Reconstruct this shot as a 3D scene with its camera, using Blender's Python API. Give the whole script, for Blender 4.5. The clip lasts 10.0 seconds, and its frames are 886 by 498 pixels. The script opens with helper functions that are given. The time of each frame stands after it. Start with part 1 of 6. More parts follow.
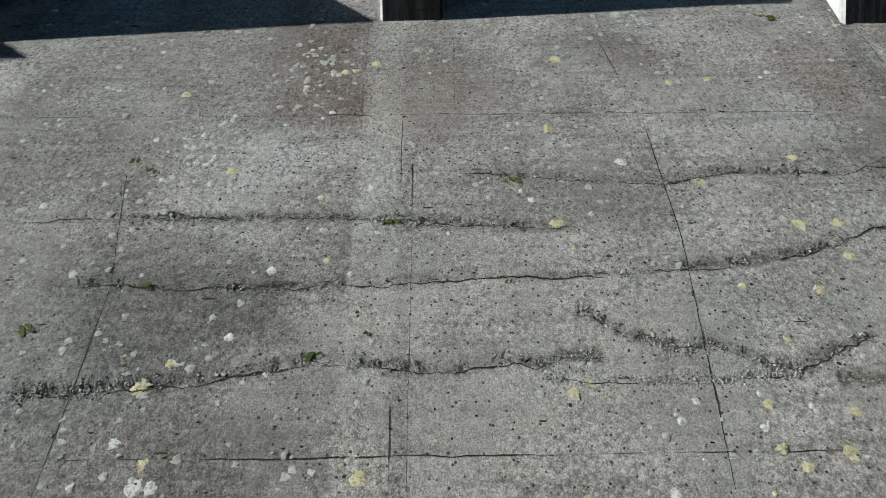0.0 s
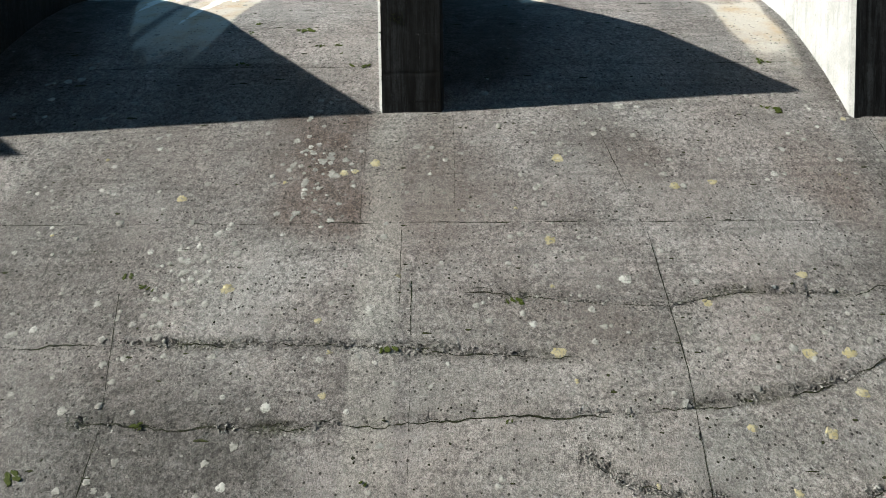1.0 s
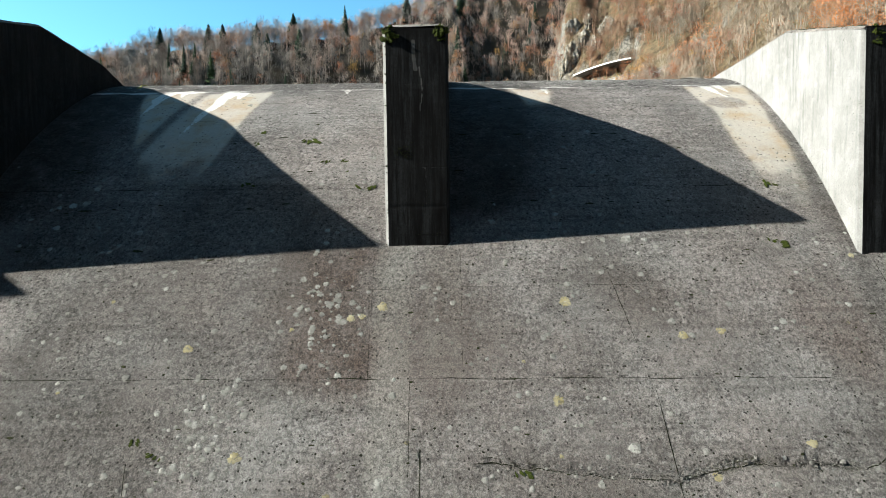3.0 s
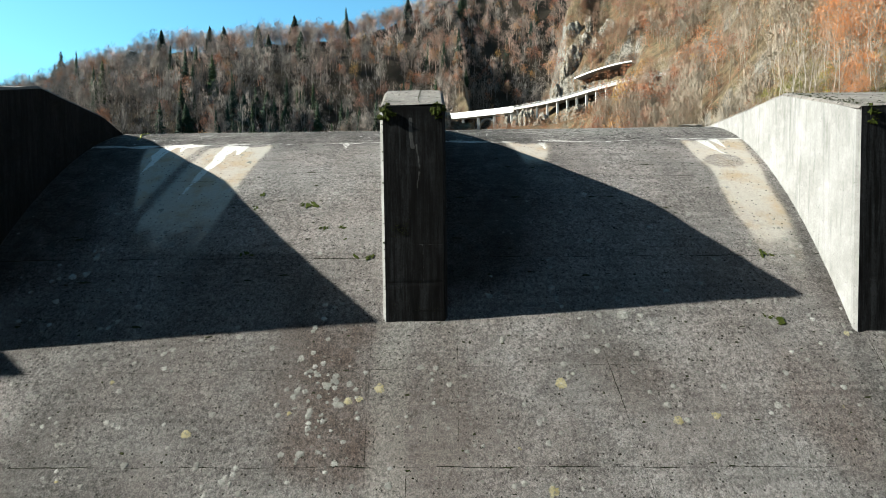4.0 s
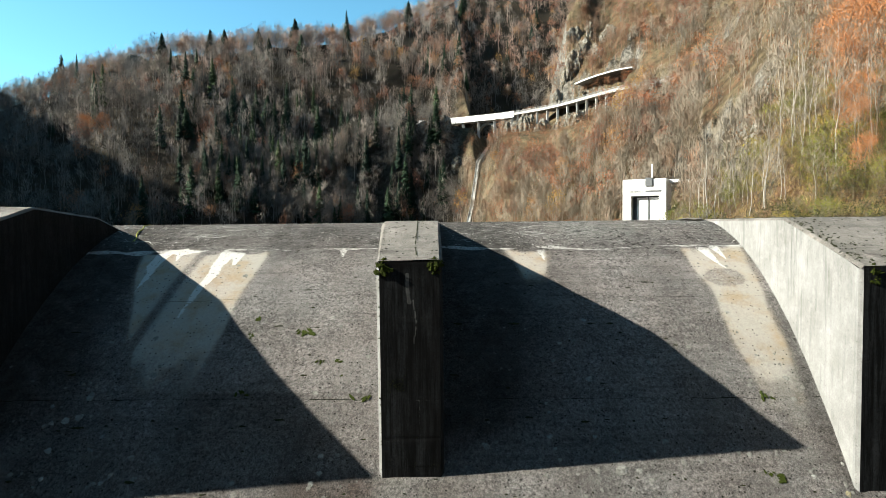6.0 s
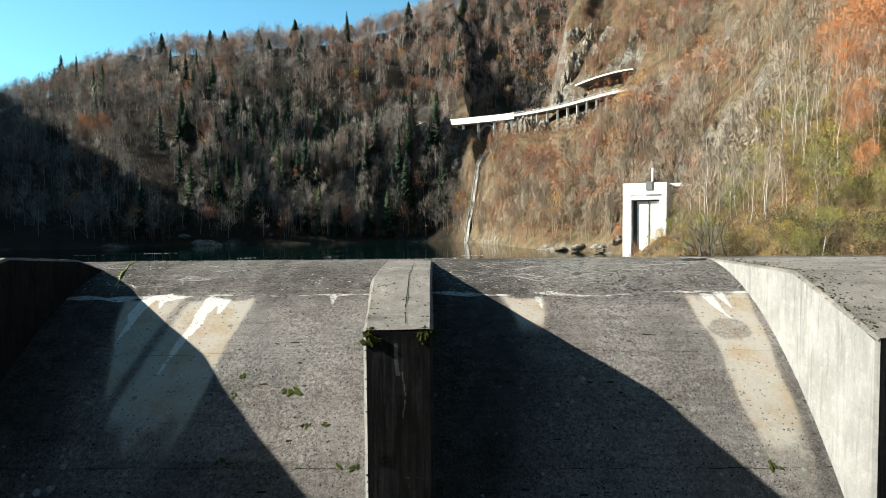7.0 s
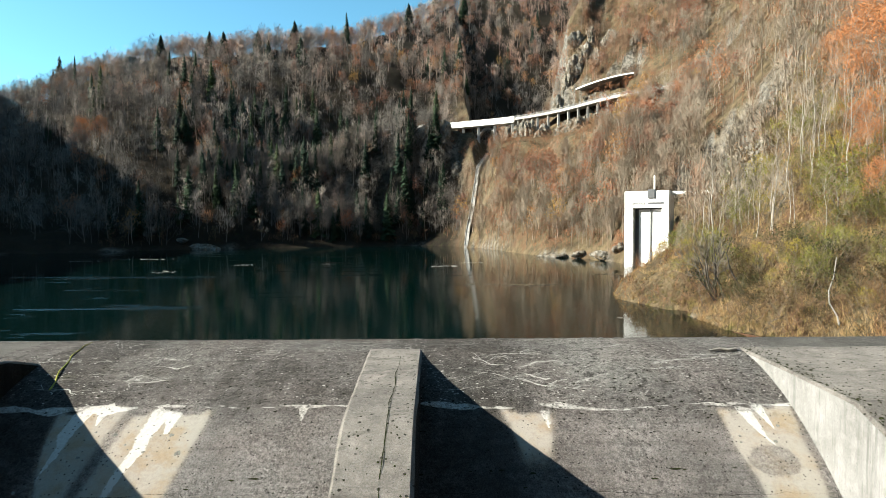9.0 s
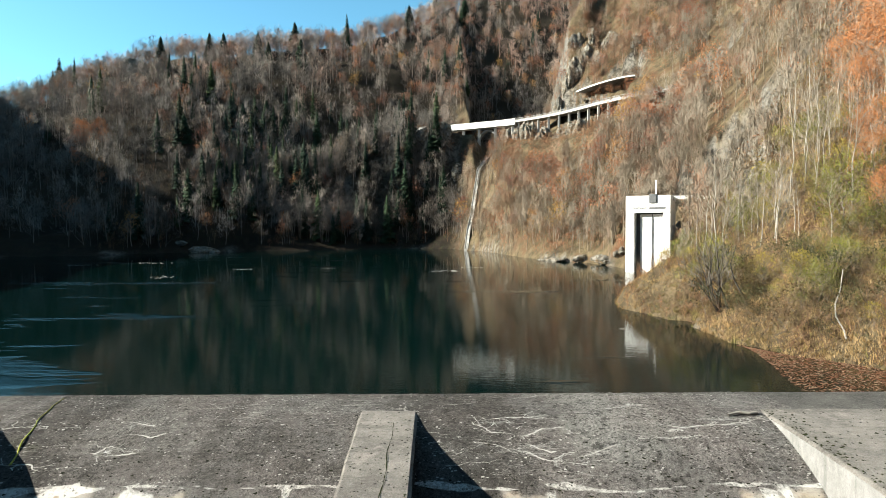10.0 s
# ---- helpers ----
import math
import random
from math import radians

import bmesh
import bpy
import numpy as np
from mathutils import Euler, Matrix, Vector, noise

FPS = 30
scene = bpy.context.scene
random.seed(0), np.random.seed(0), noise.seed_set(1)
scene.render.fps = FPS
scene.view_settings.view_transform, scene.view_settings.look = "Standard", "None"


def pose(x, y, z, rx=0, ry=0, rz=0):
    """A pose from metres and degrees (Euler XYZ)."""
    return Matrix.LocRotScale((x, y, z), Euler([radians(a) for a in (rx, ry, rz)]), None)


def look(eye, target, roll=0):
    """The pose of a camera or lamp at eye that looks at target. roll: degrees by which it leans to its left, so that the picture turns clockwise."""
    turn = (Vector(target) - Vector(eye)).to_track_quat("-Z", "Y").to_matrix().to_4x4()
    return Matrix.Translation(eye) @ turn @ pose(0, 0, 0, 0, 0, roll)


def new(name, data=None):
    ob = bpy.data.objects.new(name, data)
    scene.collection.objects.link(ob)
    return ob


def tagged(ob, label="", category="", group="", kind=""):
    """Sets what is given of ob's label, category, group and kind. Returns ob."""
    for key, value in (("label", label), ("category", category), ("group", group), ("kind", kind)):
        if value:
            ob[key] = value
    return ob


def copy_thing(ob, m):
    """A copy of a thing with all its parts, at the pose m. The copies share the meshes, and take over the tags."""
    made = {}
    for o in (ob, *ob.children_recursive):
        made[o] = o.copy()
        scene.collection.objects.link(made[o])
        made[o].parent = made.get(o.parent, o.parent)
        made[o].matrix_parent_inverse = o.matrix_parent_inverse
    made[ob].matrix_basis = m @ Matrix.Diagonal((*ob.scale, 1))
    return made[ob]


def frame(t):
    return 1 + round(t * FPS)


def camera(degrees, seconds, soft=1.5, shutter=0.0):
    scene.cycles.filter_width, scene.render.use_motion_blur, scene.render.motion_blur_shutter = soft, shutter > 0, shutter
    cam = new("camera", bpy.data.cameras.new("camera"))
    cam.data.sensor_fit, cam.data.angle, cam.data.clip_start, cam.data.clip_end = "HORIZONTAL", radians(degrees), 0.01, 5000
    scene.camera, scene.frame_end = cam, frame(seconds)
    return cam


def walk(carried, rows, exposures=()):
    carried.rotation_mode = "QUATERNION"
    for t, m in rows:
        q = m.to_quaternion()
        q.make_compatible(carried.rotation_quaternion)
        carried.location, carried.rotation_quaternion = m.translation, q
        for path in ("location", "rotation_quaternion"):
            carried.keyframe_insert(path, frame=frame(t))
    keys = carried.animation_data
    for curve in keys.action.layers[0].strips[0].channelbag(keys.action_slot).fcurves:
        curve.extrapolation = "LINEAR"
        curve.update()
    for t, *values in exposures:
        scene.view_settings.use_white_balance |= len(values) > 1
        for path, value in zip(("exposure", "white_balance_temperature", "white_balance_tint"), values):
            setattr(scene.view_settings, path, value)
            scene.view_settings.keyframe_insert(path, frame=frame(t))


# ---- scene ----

# ---------------------------------------------------------------- camera
cam = camera(74.0, 10.0, soft=0.68)
PATH = [
    (0.0, (0.386, -9.114, -2.893), (0.392, -7.118, -3.019), -0.85),
    (0.5, (0.403, -8.918, -2.265), (0.403, -6.921, -2.383), -0.82),
    (1.0, (0.446, -8.865, -1.587), (0.442, -6.868, -1.690), -0.8),
    (1.5, (0.402, -8.819, -1.111), (0.404, -6.821, -1.201), -0.75),
    (2.0, (0.393, -8.783, -0.672), (0.391, -6.785, -0.759), -0.77),
    (2.5, (0.352, -8.753, -0.188), (0.350, -6.755, -0.276), -0.76),
    (4.0, (0.441, -8.731, 1.442), (0.435, -6.733, 1.356), -0.72),
    (4.5, (0.469, -8.717, 2.073), (0.460, -6.719, 1.986), -0.73),
    (5.0, (0.479, -8.697, 2.667), (0.471, -6.699, 2.581), -0.7),
    (5.5, (0.480, -8.639, 3.191), (0.474, -6.640, 3.107), -0.63),
    (7.0, (0.640, -8.007, 4.624), (0.634, -6.009, 4.539), -0.5),
    (7.5, (0.694, -7.560, 4.988), (0.690, -5.561, 4.905), -0.42),
    (8.0, (0.735, -7.088, 5.363), (0.730, -5.090, 5.279), -0.38),
    (8.5, (0.770, -6.600, 5.825), (0.767, -4.601, 5.743), -0.33),
    (9.0, (0.829, -6.120, 6.338), (0.823, -4.122, 6.255), -0.36),
    (9.5, (0.875, -5.653, 6.838), (0.868, -3.655, 6.756), -0.36),
    (10.0, (0.895, -5.179, 7.327), (0.888, -3.181, 7.246), -0.33),
]
walk(cam, [(t, look(e, g, r)) for t, e, g, r in PATH],
     [(0.0, 2.22, 5450, 1), (0.5, 2.33, 5750, 3), (1.5, 2.30, 5800, 4), (3.0, 2.18, 5800, 3), (4.5, 2.10, 5850, 2), (6.5, 2.04, 6050, 3), (10.0, 2.07, 6100, 4)])

# ---------------------------------------------------------------- light
SUN_TRAVEL = Vector((5.45, 0.26, -2.87)).normalized()
sun_data = bpy.data.lights.new("sun", "SUN")
sun_data.energy, sun_data.angle, sun_data.color = 5.0, radians(0.53), (1.0, 0.89, 0.745)
sun = new("sun", sun_data)
sun.matrix_world = look((0, 0, 300), Vector((0, 0, 300)) + SUN_TRAVEL)
world = bpy.data.worlds.new("sky")
scene.world = world
world.use_nodes = True
wn = world.node_tree.nodes
sky = wn.new("ShaderNodeTexSky")
sky.sky_type, sky.sun_disc = "NISHITA", False
sky.sun_elevation = math.asin(-SUN_TRAVEL.z)
sky.sun_rotation = math.atan2(-SUN_TRAVEL.x, -SUN_TRAVEL.y)
sky.altitude = 1500
sky.air_density, sky.dust_density, sky.ozone_density = 1.0, 0.6, 4.0
wn["Background"].inputs["Strength"].default_value = 0.057
hue = wn.new("ShaderNodeMix")
hue.data_type, hue.blend_type = "RGBA", "MULTIPLY"
hue.inputs[0].default_value = 1.0
hue.inputs[7].default_value = (1.0, 1.30, 1.02, 1)
world.node_tree.links.new(sky.outputs[0], hue.inputs[6])
world.node_tree.links.new(hue.outputs[2], wn["Background"].inputs["Color"])


# ---------------------------------------------------------------- numeric noise
def lattice(ix, iy, seed):
    h = (ix.astype(np.int64) * 374761393 + iy.astype(np.int64) * 668265263 + seed * 974634777) & 0xFFFFFFFF
    h = ((h ^ (h >> 13)) * 1274126177) & 0xFFFFFFFF
    return ((h ^ (h >> 16)) & 0xFFFF) / 65535.0


def value_noise(x, y, seed=0):
    x, y = np.asarray(x, float), np.asarray(y, float)
    ix, iy = np.floor(x), np.floor(y)
    fx, fy = x - ix, y - iy
    fx, fy = fx * fx * (3 - 2 * fx), fy * fy * (3 - 2 * fy)
    a, b = lattice(ix, iy, seed), lattice(ix + 1, iy, seed)
    c, d = lattice(ix, iy + 1, seed), lattice(ix + 1, iy + 1, seed)
    return (a * (1 - fx) + b * fx) * (1 - fy) + (c * (1 - fx) + d * fx) * fy


def fbm(x, y, octaves=4, seed=0):
    """Noise from about -1 to 1."""
    total, amp, norm = 0.0, 1.0, 0.0
    for k in range(octaves):
        total = total + amp * (value_noise(x * 2 ** k, y * 2 ** k, seed + 17 * k) * 2 - 1)
        norm += amp
        amp *= 0.5
    return total / norm


def smooth(a, b, v):
    t = np.clip((v - a) / (b - a), 0, 1)
    return t * t * (3 - 2 * t)


# ---------------------------------------------------------------- mesh helpers
def mesh_np(name, verts, faces, mat, attrs=None, flat=False):
    """A mesh object from arrays: verts (n, 3), faces (m, 3) or (m, 4)."""
    verts, faces = np.asarray(verts, np.float32), np.asarray(faces, np.int32)
    me = bpy.data.meshes.new(name)
    me.vertices.add(len(verts))
    me.vertices.foreach_set("co", verts.ravel())
    k = faces.shape[1]
    me.loops.add(faces.size)
    me.loops.foreach_set("vertex_index", faces.ravel())
    me.polygons.add(len(faces))
    me.polygons.foreach_set("loop_start", np.arange(0, faces.size, k, dtype=np.int32))
    if not flat:
        me.polygons.foreach_set("use_smooth", np.ones(len(faces), bool))
    for key, val in (attrs or {}).items():
        at = me.attributes.new(key, "FLOAT", "POINT")
        at.data.foreach_set("value", np.asarray(val, np.float32))
    me.update(calc_edges=True)
    me.materials.append(mat)
    return new(name, me)


def grid_faces(nu, nv):
    i = np.arange((nu - 1) * (nv - 1))
    r, c = i // (nv - 1), i % (nv - 1)
    a = r * nv + c
    return np.stack([a, a + 1, a + nv + 1, a + nv], 1)


def part(name, bm, material, parent=None, label=""):
    me = bpy.data.meshes.new(name)
    bm.to_mesh(me)
    bm.free()
    me.materials.append(material)
    ob = new(name, me)
    if parent:
        ob.parent = parent
    if label:
        ob["label"] = label
    return ob


def empty(name, at=(0, 0, 0)):
    ob = new(name)
    ob.location = at
    return ob


def box_bm(x0, x1, y0, y1, z0, z1, bevel=0.0, bm=None):
    bm = bm or bmesh.new()
    got = bmesh.ops.create_cube(bm, size=1.0, matrix=Matrix.LocRotScale(
        ((x0 + x1) / 2, (y0 + y1) / 2, (z0 + z1) / 2), None, (x1 - x0, y1 - y0, z1 - z0)))
    if bevel:
        edges = {e for v in got["verts"] for e in v.link_edges}
        bmesh.ops.bevel(bm, geom=list(edges), offset=bevel, segments=2, affect="EDGES", clamp_overlap=True)
    return bm


def tube(verts, tris, p0, p1, r0, r1, sides=3):
    """Appends a tapered tube between two points."""
    p0, p1 = np.asarray(p0, float), np.asarray(p1, float)
    d = p1 - p0
    d = d / (np.linalg.norm(d) + 1e-9)
    ref = np.array((0, 0, 1.0)) if abs(d[2]) < 0.9 else np.array((1.0, 0, 0))
    a = np.cross(d, ref)
    a /= np.linalg.norm(a)
    b = np.cross(d, a)
    base = len(verts)
    for p, r in ((p0, r0), (p1, r1)):
        for k in range(sides):
            w = 2 * math.pi * k / sides
            verts.append(p + r * (math.cos(w) * a + math.sin(w) * b))
    for k in range(sides):
        j = (k + 1) % sides
        tris.append((base + k, base + j, base + sides + j))
        tris.append((base + k, base + sides + j, base + sides + k))


# ---------------------------------------------------------------- materials
class Nodes:
    def __init__(self, name):
        self.mat = bpy.data.materials.new(name)
        self.mat.use_nodes = True
        self.t = self.mat.node_tree
        self.bsdf = self.t.nodes["Principled BSDF"]
        self.co = self.t.nodes.new("ShaderNodeTexCoord").outputs["Object"]

    def link(self, a, b):
        self.t.links.new(a, b)

    def put(self, sock, v):
        if hasattr(v, "is_linked"):
            self.link(v, sock)
        elif isinstance(v, (tuple, list)) and sock.type == "RGBA" and len(v) == 3:
            sock.default_value = (*v, 1)
        else:
            sock.default_value = v

    def node(self, kind, **inputs):
        n = self.t.nodes.new(kind)
        for k, v in inputs.items():
            self.put(n.inputs[k], v)
        return n

    def noise(self, scale, detail=4.0, rough=0.55, vec=None, distortion=0.0):
        n = self.node("ShaderNodeTexNoise", Scale=scale, Detail=detail, Roughness=rough, Distortion=distortion, Vector=vec or self.co)
        return n.outputs["Fac"]

    def voronoi(self, scale, feature="F1", vec=None, out="Distance", randomness=1.0):
        n = self.t.nodes.new("ShaderNodeTexVoronoi")
        n.feature = feature
        self.put(n.inputs["Scale"], scale)
        self.put(n.inputs["Vector"], vec or self.co)
        self.put(n.inputs["Randomness"], randomness)
        return n.outputs[out]

    def ramp(self, fac, a, b, lo=0.0, hi=1.0):
        n = self.t.nodes.new("ShaderNodeMapRange")
        n.interpolation_type = "SMOOTHSTEP"
        for k, v in (("Value", fac), ("From Min", a), ("From Max", b), ("To Min", lo), ("To Max", hi)):
            self.put(n.inputs[k], v)
        return n.outputs["Result"]

    def mix(self, fac, a, b, mode="MIX"):
        n = self.t.nodes.new("ShaderNodeMix")
        n.data_type, n.blend_type = "RGBA", mode
        self.put(n.inputs[0], fac)
        self.put(n.inputs[6], a)
        self.put(n.inputs[7], b)
        return n.outputs[2]

    def math(self, op, a, b=0.0):
        n = self.t.nodes.new("ShaderNodeMath")
        n.operation = op
        self.put(n.inputs[0], a)
        self.put(n.inputs[1], b)
        return n.outputs[0]

    def attr(self, name):
        n = self.t.nodes.new("ShaderNodeAttribute")
        n.attribute_name = name
        return n.outputs["Fac"]

    def stretch(self, sx, sy, sz):
        n = self.t.nodes.new("ShaderNodeMapping")
        self.link(self.co, n.inputs["Vector"])
        n.inputs["Scale"].default_value = (sx, sy, sz)
        return n.outputs["Vector"]

    def done(self, color, rough=0.9, height=None, strength=0.3, dist=0.01, spec=0.3, metal=0.0):
        self.put(self.bsdf.inputs["Base Color"], color)
        self.put(self.bsdf.inputs["Roughness"], rough)
        self.put(self.bsdf.inputs["Specular IOR Level"], spec)
        self.put(self.bsdf.inputs["Metallic"], metal)
        if height is not None:
            b = self.t.nodes.new("ShaderNodeBump")
            b.inputs["Strength"].default_value = strength
            b.inputs["Distance"].default_value = dist
            self.link(height, b.inputs["Height"])
            self.link(b.outputs[0], self.bsdf.inputs["Normal"])
        return self.mat


def concrete(name, light=(0.30, 0.29, 0.27), dark=(0.17, 0.165, 0.155), streak=0.0, black=0.0, face=False, grit=1.0, nose=False, specks=False, tone=0.41, patchy=False):
    n = Nodes(name)
    big = n.noise(0.9, 5, 0.6)
    mid = n.noise(6, 5, 0.65)
    fine = n.noise(44, 4, 0.8)
    col = n.mix(n.ramp(big, 0.35, 0.68), dark, light)
    col = n.mix(n.ramp(mid, 0.42, 0.75, 0, 0.45), col, tuple(c * 1.35 for c in light))
    stones = n.voronoi(48, out="Color")
    grey = n.node("ShaderNodeRGBToBW", Color=stones).outputs[0]
    col = n.mix(n.ramp(grey, 0.6, 0.8, 0, 0.3 * grit), col, tuple(min(0.7, c * 1.9) for c in light))
    col = n.mix(n.ramp(fine, 0.54, 0.66, 0, 0.5 * grit), col, tuple(c * 0.25 for c in dark))
    pits = n.voronoi(24)
    col = n.mix(n.math("MULTIPLY", n.ramp(pits, 0.06, 0.17, 0.85, 0), n.ramp(mid, 0.4, 0.55)), col, (0.045, 0.043, 0.038))
    if streak:
        s = n.noise(1.0, 5, 0.65, n.stretch(7, 7, 0.45))
        col = n.mix(n.ramp(s, 0.5, 0.72, 0, streak), col, (0.05, 0.048, 0.043))
    if black:
        b = n.noise(1.0, 6, 0.75, n.stretch(11, 11, 0.8))
        col = n.mix(n.ramp(b, 0.40, 0.60, black, black * 0.3), col, (0.020, 0.020, 0.019))
        crust = n.noise(16, 5, 0.8)
        col = n.mix(n.ramp(crust, 0.50, 0.66, 0, 0.5), col, (0.015, 0.015, 0.014))
    height = n.math("ADD", n.math("MULTIPLY", fine, 1.2), n.math("MULTIPLY", n.ramp(n.voronoi(58), 0.1, 0.55, 1, 0), 0.5 * max(0, grit * 2 - 1)))
    if specks:
        cell = n.voronoi(8)
        pick = n.node("ShaderNodeRGBToBW", Color=n.voronoi(8, out="Color")).outputs[0]
        wobbly = n.math("ADD", cell, n.math("MULTIPLY", n.math("SUBTRACT", n.noise(30, 4, 0.75), 0.5), 0.55))
        col = n.mix(n.math("MULTIPLY", n.ramp(wobbly, 0.12, 0.22, 0.95, 0), n.ramp(pick, 0.44, 0.48)), col, (0.028, 0.030, 0.018))
        col = n.mix(n.ramp(n.noise(1.0, 6, 0.75, n.stretch(1.2, 3.5, 1)), 0.50, 0.68, 0, 0.6), col, (0.13, 0.12, 0.105))
        col = n.mix(n.ramp(n.noise(2.0, 6, 0.75), 0.55, 0.70, 0, 0.7), col, (0.66, 0.60, 0.54))
    if patchy:
        col = n.mix(n.ramp(n.noise(2.2, 6, 0.7), 0.52, 0.72, 0, 0.35), col, (0.40, 0.385, 0.35))
        col = n.mix(n.ramp(n.noise(1.0, 5, 0.7, n.stretch(9, 9, 0.5)), 0.54, 0.72, 0, 0.5), col, (0.30, 0.29, 0.265))
        col = n.mix(n.ramp(n.noise(22, 5, 0.8), 0.62, 0.68, 0, 0.55), col, (0.14, 0.135, 0.12))
        col = n.mix(n.ramp(n.noise(1.0, 5, 0.7, n.stretch(3, 3, 0.8)), 0.48, 0.74, 0, 0.55), col, (0.92, 0.91, 0.89))
    if nose:
        col = n.mix(n.ramp(n.math("ADD", n.attr("calcite"), n.math("MULTIPLY", n.math("SUBTRACT", n.noise(14, 4, 0.7), 0.5), 0.8)), 0.4, 0.65, 0, 0.9), col, (0.85, 0.84, 0.80))
        col = n.mix(n.attr("front_dark"), col, (0.012, 0.011, 0.010))
    if face:
        blot = n.noise(3.2, 5, 0.6)
        boards = n.noise(1.0, 4, 0.6, n.stretch(0.5, 8, 8))
        col = n.mix(n.ramp(boards, 0.50, 0.66, 0, 0.27), col, (0.12, 0.11, 0.098))
        col = n.mix(n.ramp(n.noise(13, 4, 0.7), 0.56, 0.68, 0, 0.5), col, (0.09, 0.082, 0.072))
        col = n.mix(n.ramp(n.noise(9, 4, 0.7, n.stretch(1, 1.3, 1.3)), 0.58, 0.7, 0, 0.45), col, (0.62, 0.595, 0.55))
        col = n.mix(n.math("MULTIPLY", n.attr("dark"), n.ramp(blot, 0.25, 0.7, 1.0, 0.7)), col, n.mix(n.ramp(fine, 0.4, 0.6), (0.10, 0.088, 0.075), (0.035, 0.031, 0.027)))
        col = n.mix(n.math("MULTIPLY", n.attr("pale"), n.ramp(fine, 0.35, 0.62, 0.85, 0.45)), col, (0.60, 0.575, 0.53))
        col = n.mix(n.math("MULTIPLY", n.attr("rust"), n.ramp(mid, 0.2, 0.7, 0.6, 1.0)), col, n.mix(n.ramp(fine, 0.45, 0.6), (0.19, 0.125, 0.095), (0.06, 0.04, 0.032)))
        tan = n.mix(n.ramp(n.noise(1.6, 5, 0.65), 0.42, 0.68), (0.66, 0.61, 0.53), (0.60, 0.465, 0.31))
        col = n.mix(n.math("MULTIPLY", n.attr("tan"), n.ramp(fine, 0.3, 0.65, 0.97, 0.82)), col, tan)
        col = n.mix(n.ramp(n.math("ADD", n.attr("calcite"), n.math("MULTIPLY", n.math("SUBTRACT", n.noise(11, 5, 0.7), 0.5), 0.55)), 0.42, 0.54, 0, 0.96), col, (1.0, 0.98, 0.93))
        crest_speck = n.math("MULTIPLY", n.attr("veins"), n.ramp(n.noise(1.0, 5, 0.8, n.stretch(9, 24, 24)), 0.60, 0.68))
        col = n.mix(n.math("MULTIPLY", crest_speck, 0.75), col, (0.72, 0.69, 0.64))
        blackish = n.math("MULTIPLY", n.attr("veins"), n.ramp(n.noise(5.5, 6, 0.8), 0.50, 0.60))
        col = n.mix(n.math("MULTIPLY", blackish, 0.75), col, (0.045, 0.04, 0.035))
        chips = n.math("MULTIPLY", n.attr("ragged"), n.ramp(n.noise(9, 5, 0.75), 0.50, 0.56))
        chipstone = n.voronoi(30)
        col = n.mix(n.math("MULTIPLY", chips, n.ramp(chipstone, 0.3, 0.45, 0, 0.7)), col, (0.05, 0.047, 0.04))
        col = n.mix(n.math("MULTIPLY", chips, n.ramp(chipstone, 0.05, 0.2, 0.4, 0)), col, (0.45, 0.43, 0.39))
        col = n.mix(n.math("MULTIPLY", n.attr("mossy"), n.ramp(fine, 0.4, 0.6)), col, (0.07, 0.085, 0.02))
        height = n.math("MULTIPLY", n.math("SUBTRACT", height, 0.85), n.ramp(n.math("MAXIMUM", n.attr("tan"), n.attr("calcite")), 0.0, 0.9, 1.0, 0.1))
        height = n.math("ADD", height, n.math("MULTIPLY", chips, n.math("MULTIPLY", chipstone, -5.0)))
    smoothed = n.ramp(n.attr("tan"), 0.0, 0.9, 1.0, 0.15) if face else 1.0
    height = n.math("ADD", height, n.math("MULTIPLY", n.ramp(pits, 0.04, 0.14, -1.0, 0.0), n.math("MULTIPLY", smoothed, 0.8)))
    grain = n.node("ShaderNodeRGBToBW", Color=n.voronoi(85, out="Color")).outputs[0]
    spread = 0.24 * min(1, grit)
    shade = n.ramp(grain, 0.2, 0.8, tone * (1 - spread), tone * (1 + spread))
    if face:
        shade = n.mix(n.ramp(n.math("MAXIMUM", n.attr("tan"), n.attr("calcite")), 0.2, 0.8), shade, (tone, tone, tone))
        pores = n.voronoi(15)
        some = n.node("ShaderNodeRGBToBW", Color=n.voronoi(15, out="Color")).outputs[0]
        rim = n.math("ADD", pores, n.math("MULTIPLY", n.math("SUBTRACT", fine, 0.5), 0.3))
        col = n.mix(n.math("MULTIPLY", n.ramp(rim, 0.14, 0.26, 0.92, 0), n.ramp(some, 0.56, 0.60)), col, (0.05, 0.047, 0.038))
        rough = n.ramp(n.noise(17, 5, 0.9), 0.40, 0.62, 1.30, 0.48)
        worn = n.ramp(n.noise(0.55, 4, 0.6, n.stretch(1.6, 1, 1)), 0.30, 0.54)
        rough = n.mix(worn, (0.95, 0.95, 0.95), rough)
        tints = n.ramp(n.noise(0.5, 4, 0.6), 0.35, 0.65)
        col = n.mix(0.3, col, n.mix(1.0, col, n.mix(tints, (1.07, 0.98, 0.94), (0.93, 1.01, 1.02)), "MULTIPLY"))
        col = n.mix(n.math("SUBTRACT", 1.0, n.math("MULTIPLY", n.attr("tan"), 0.8)), col, n.mix(1.0, col, rough, "MULTIPLY"))
    col = n.mix(1.0, col, shade, "MULTIPLY")
    height = n.math("ADD", height, n.math("MULTIPLY", n.ramp(n.voronoi(85), 0.0, 0.6, 0.6, -0.4), n.math("MULTIPLY", smoothed, 0.45 * grit)))
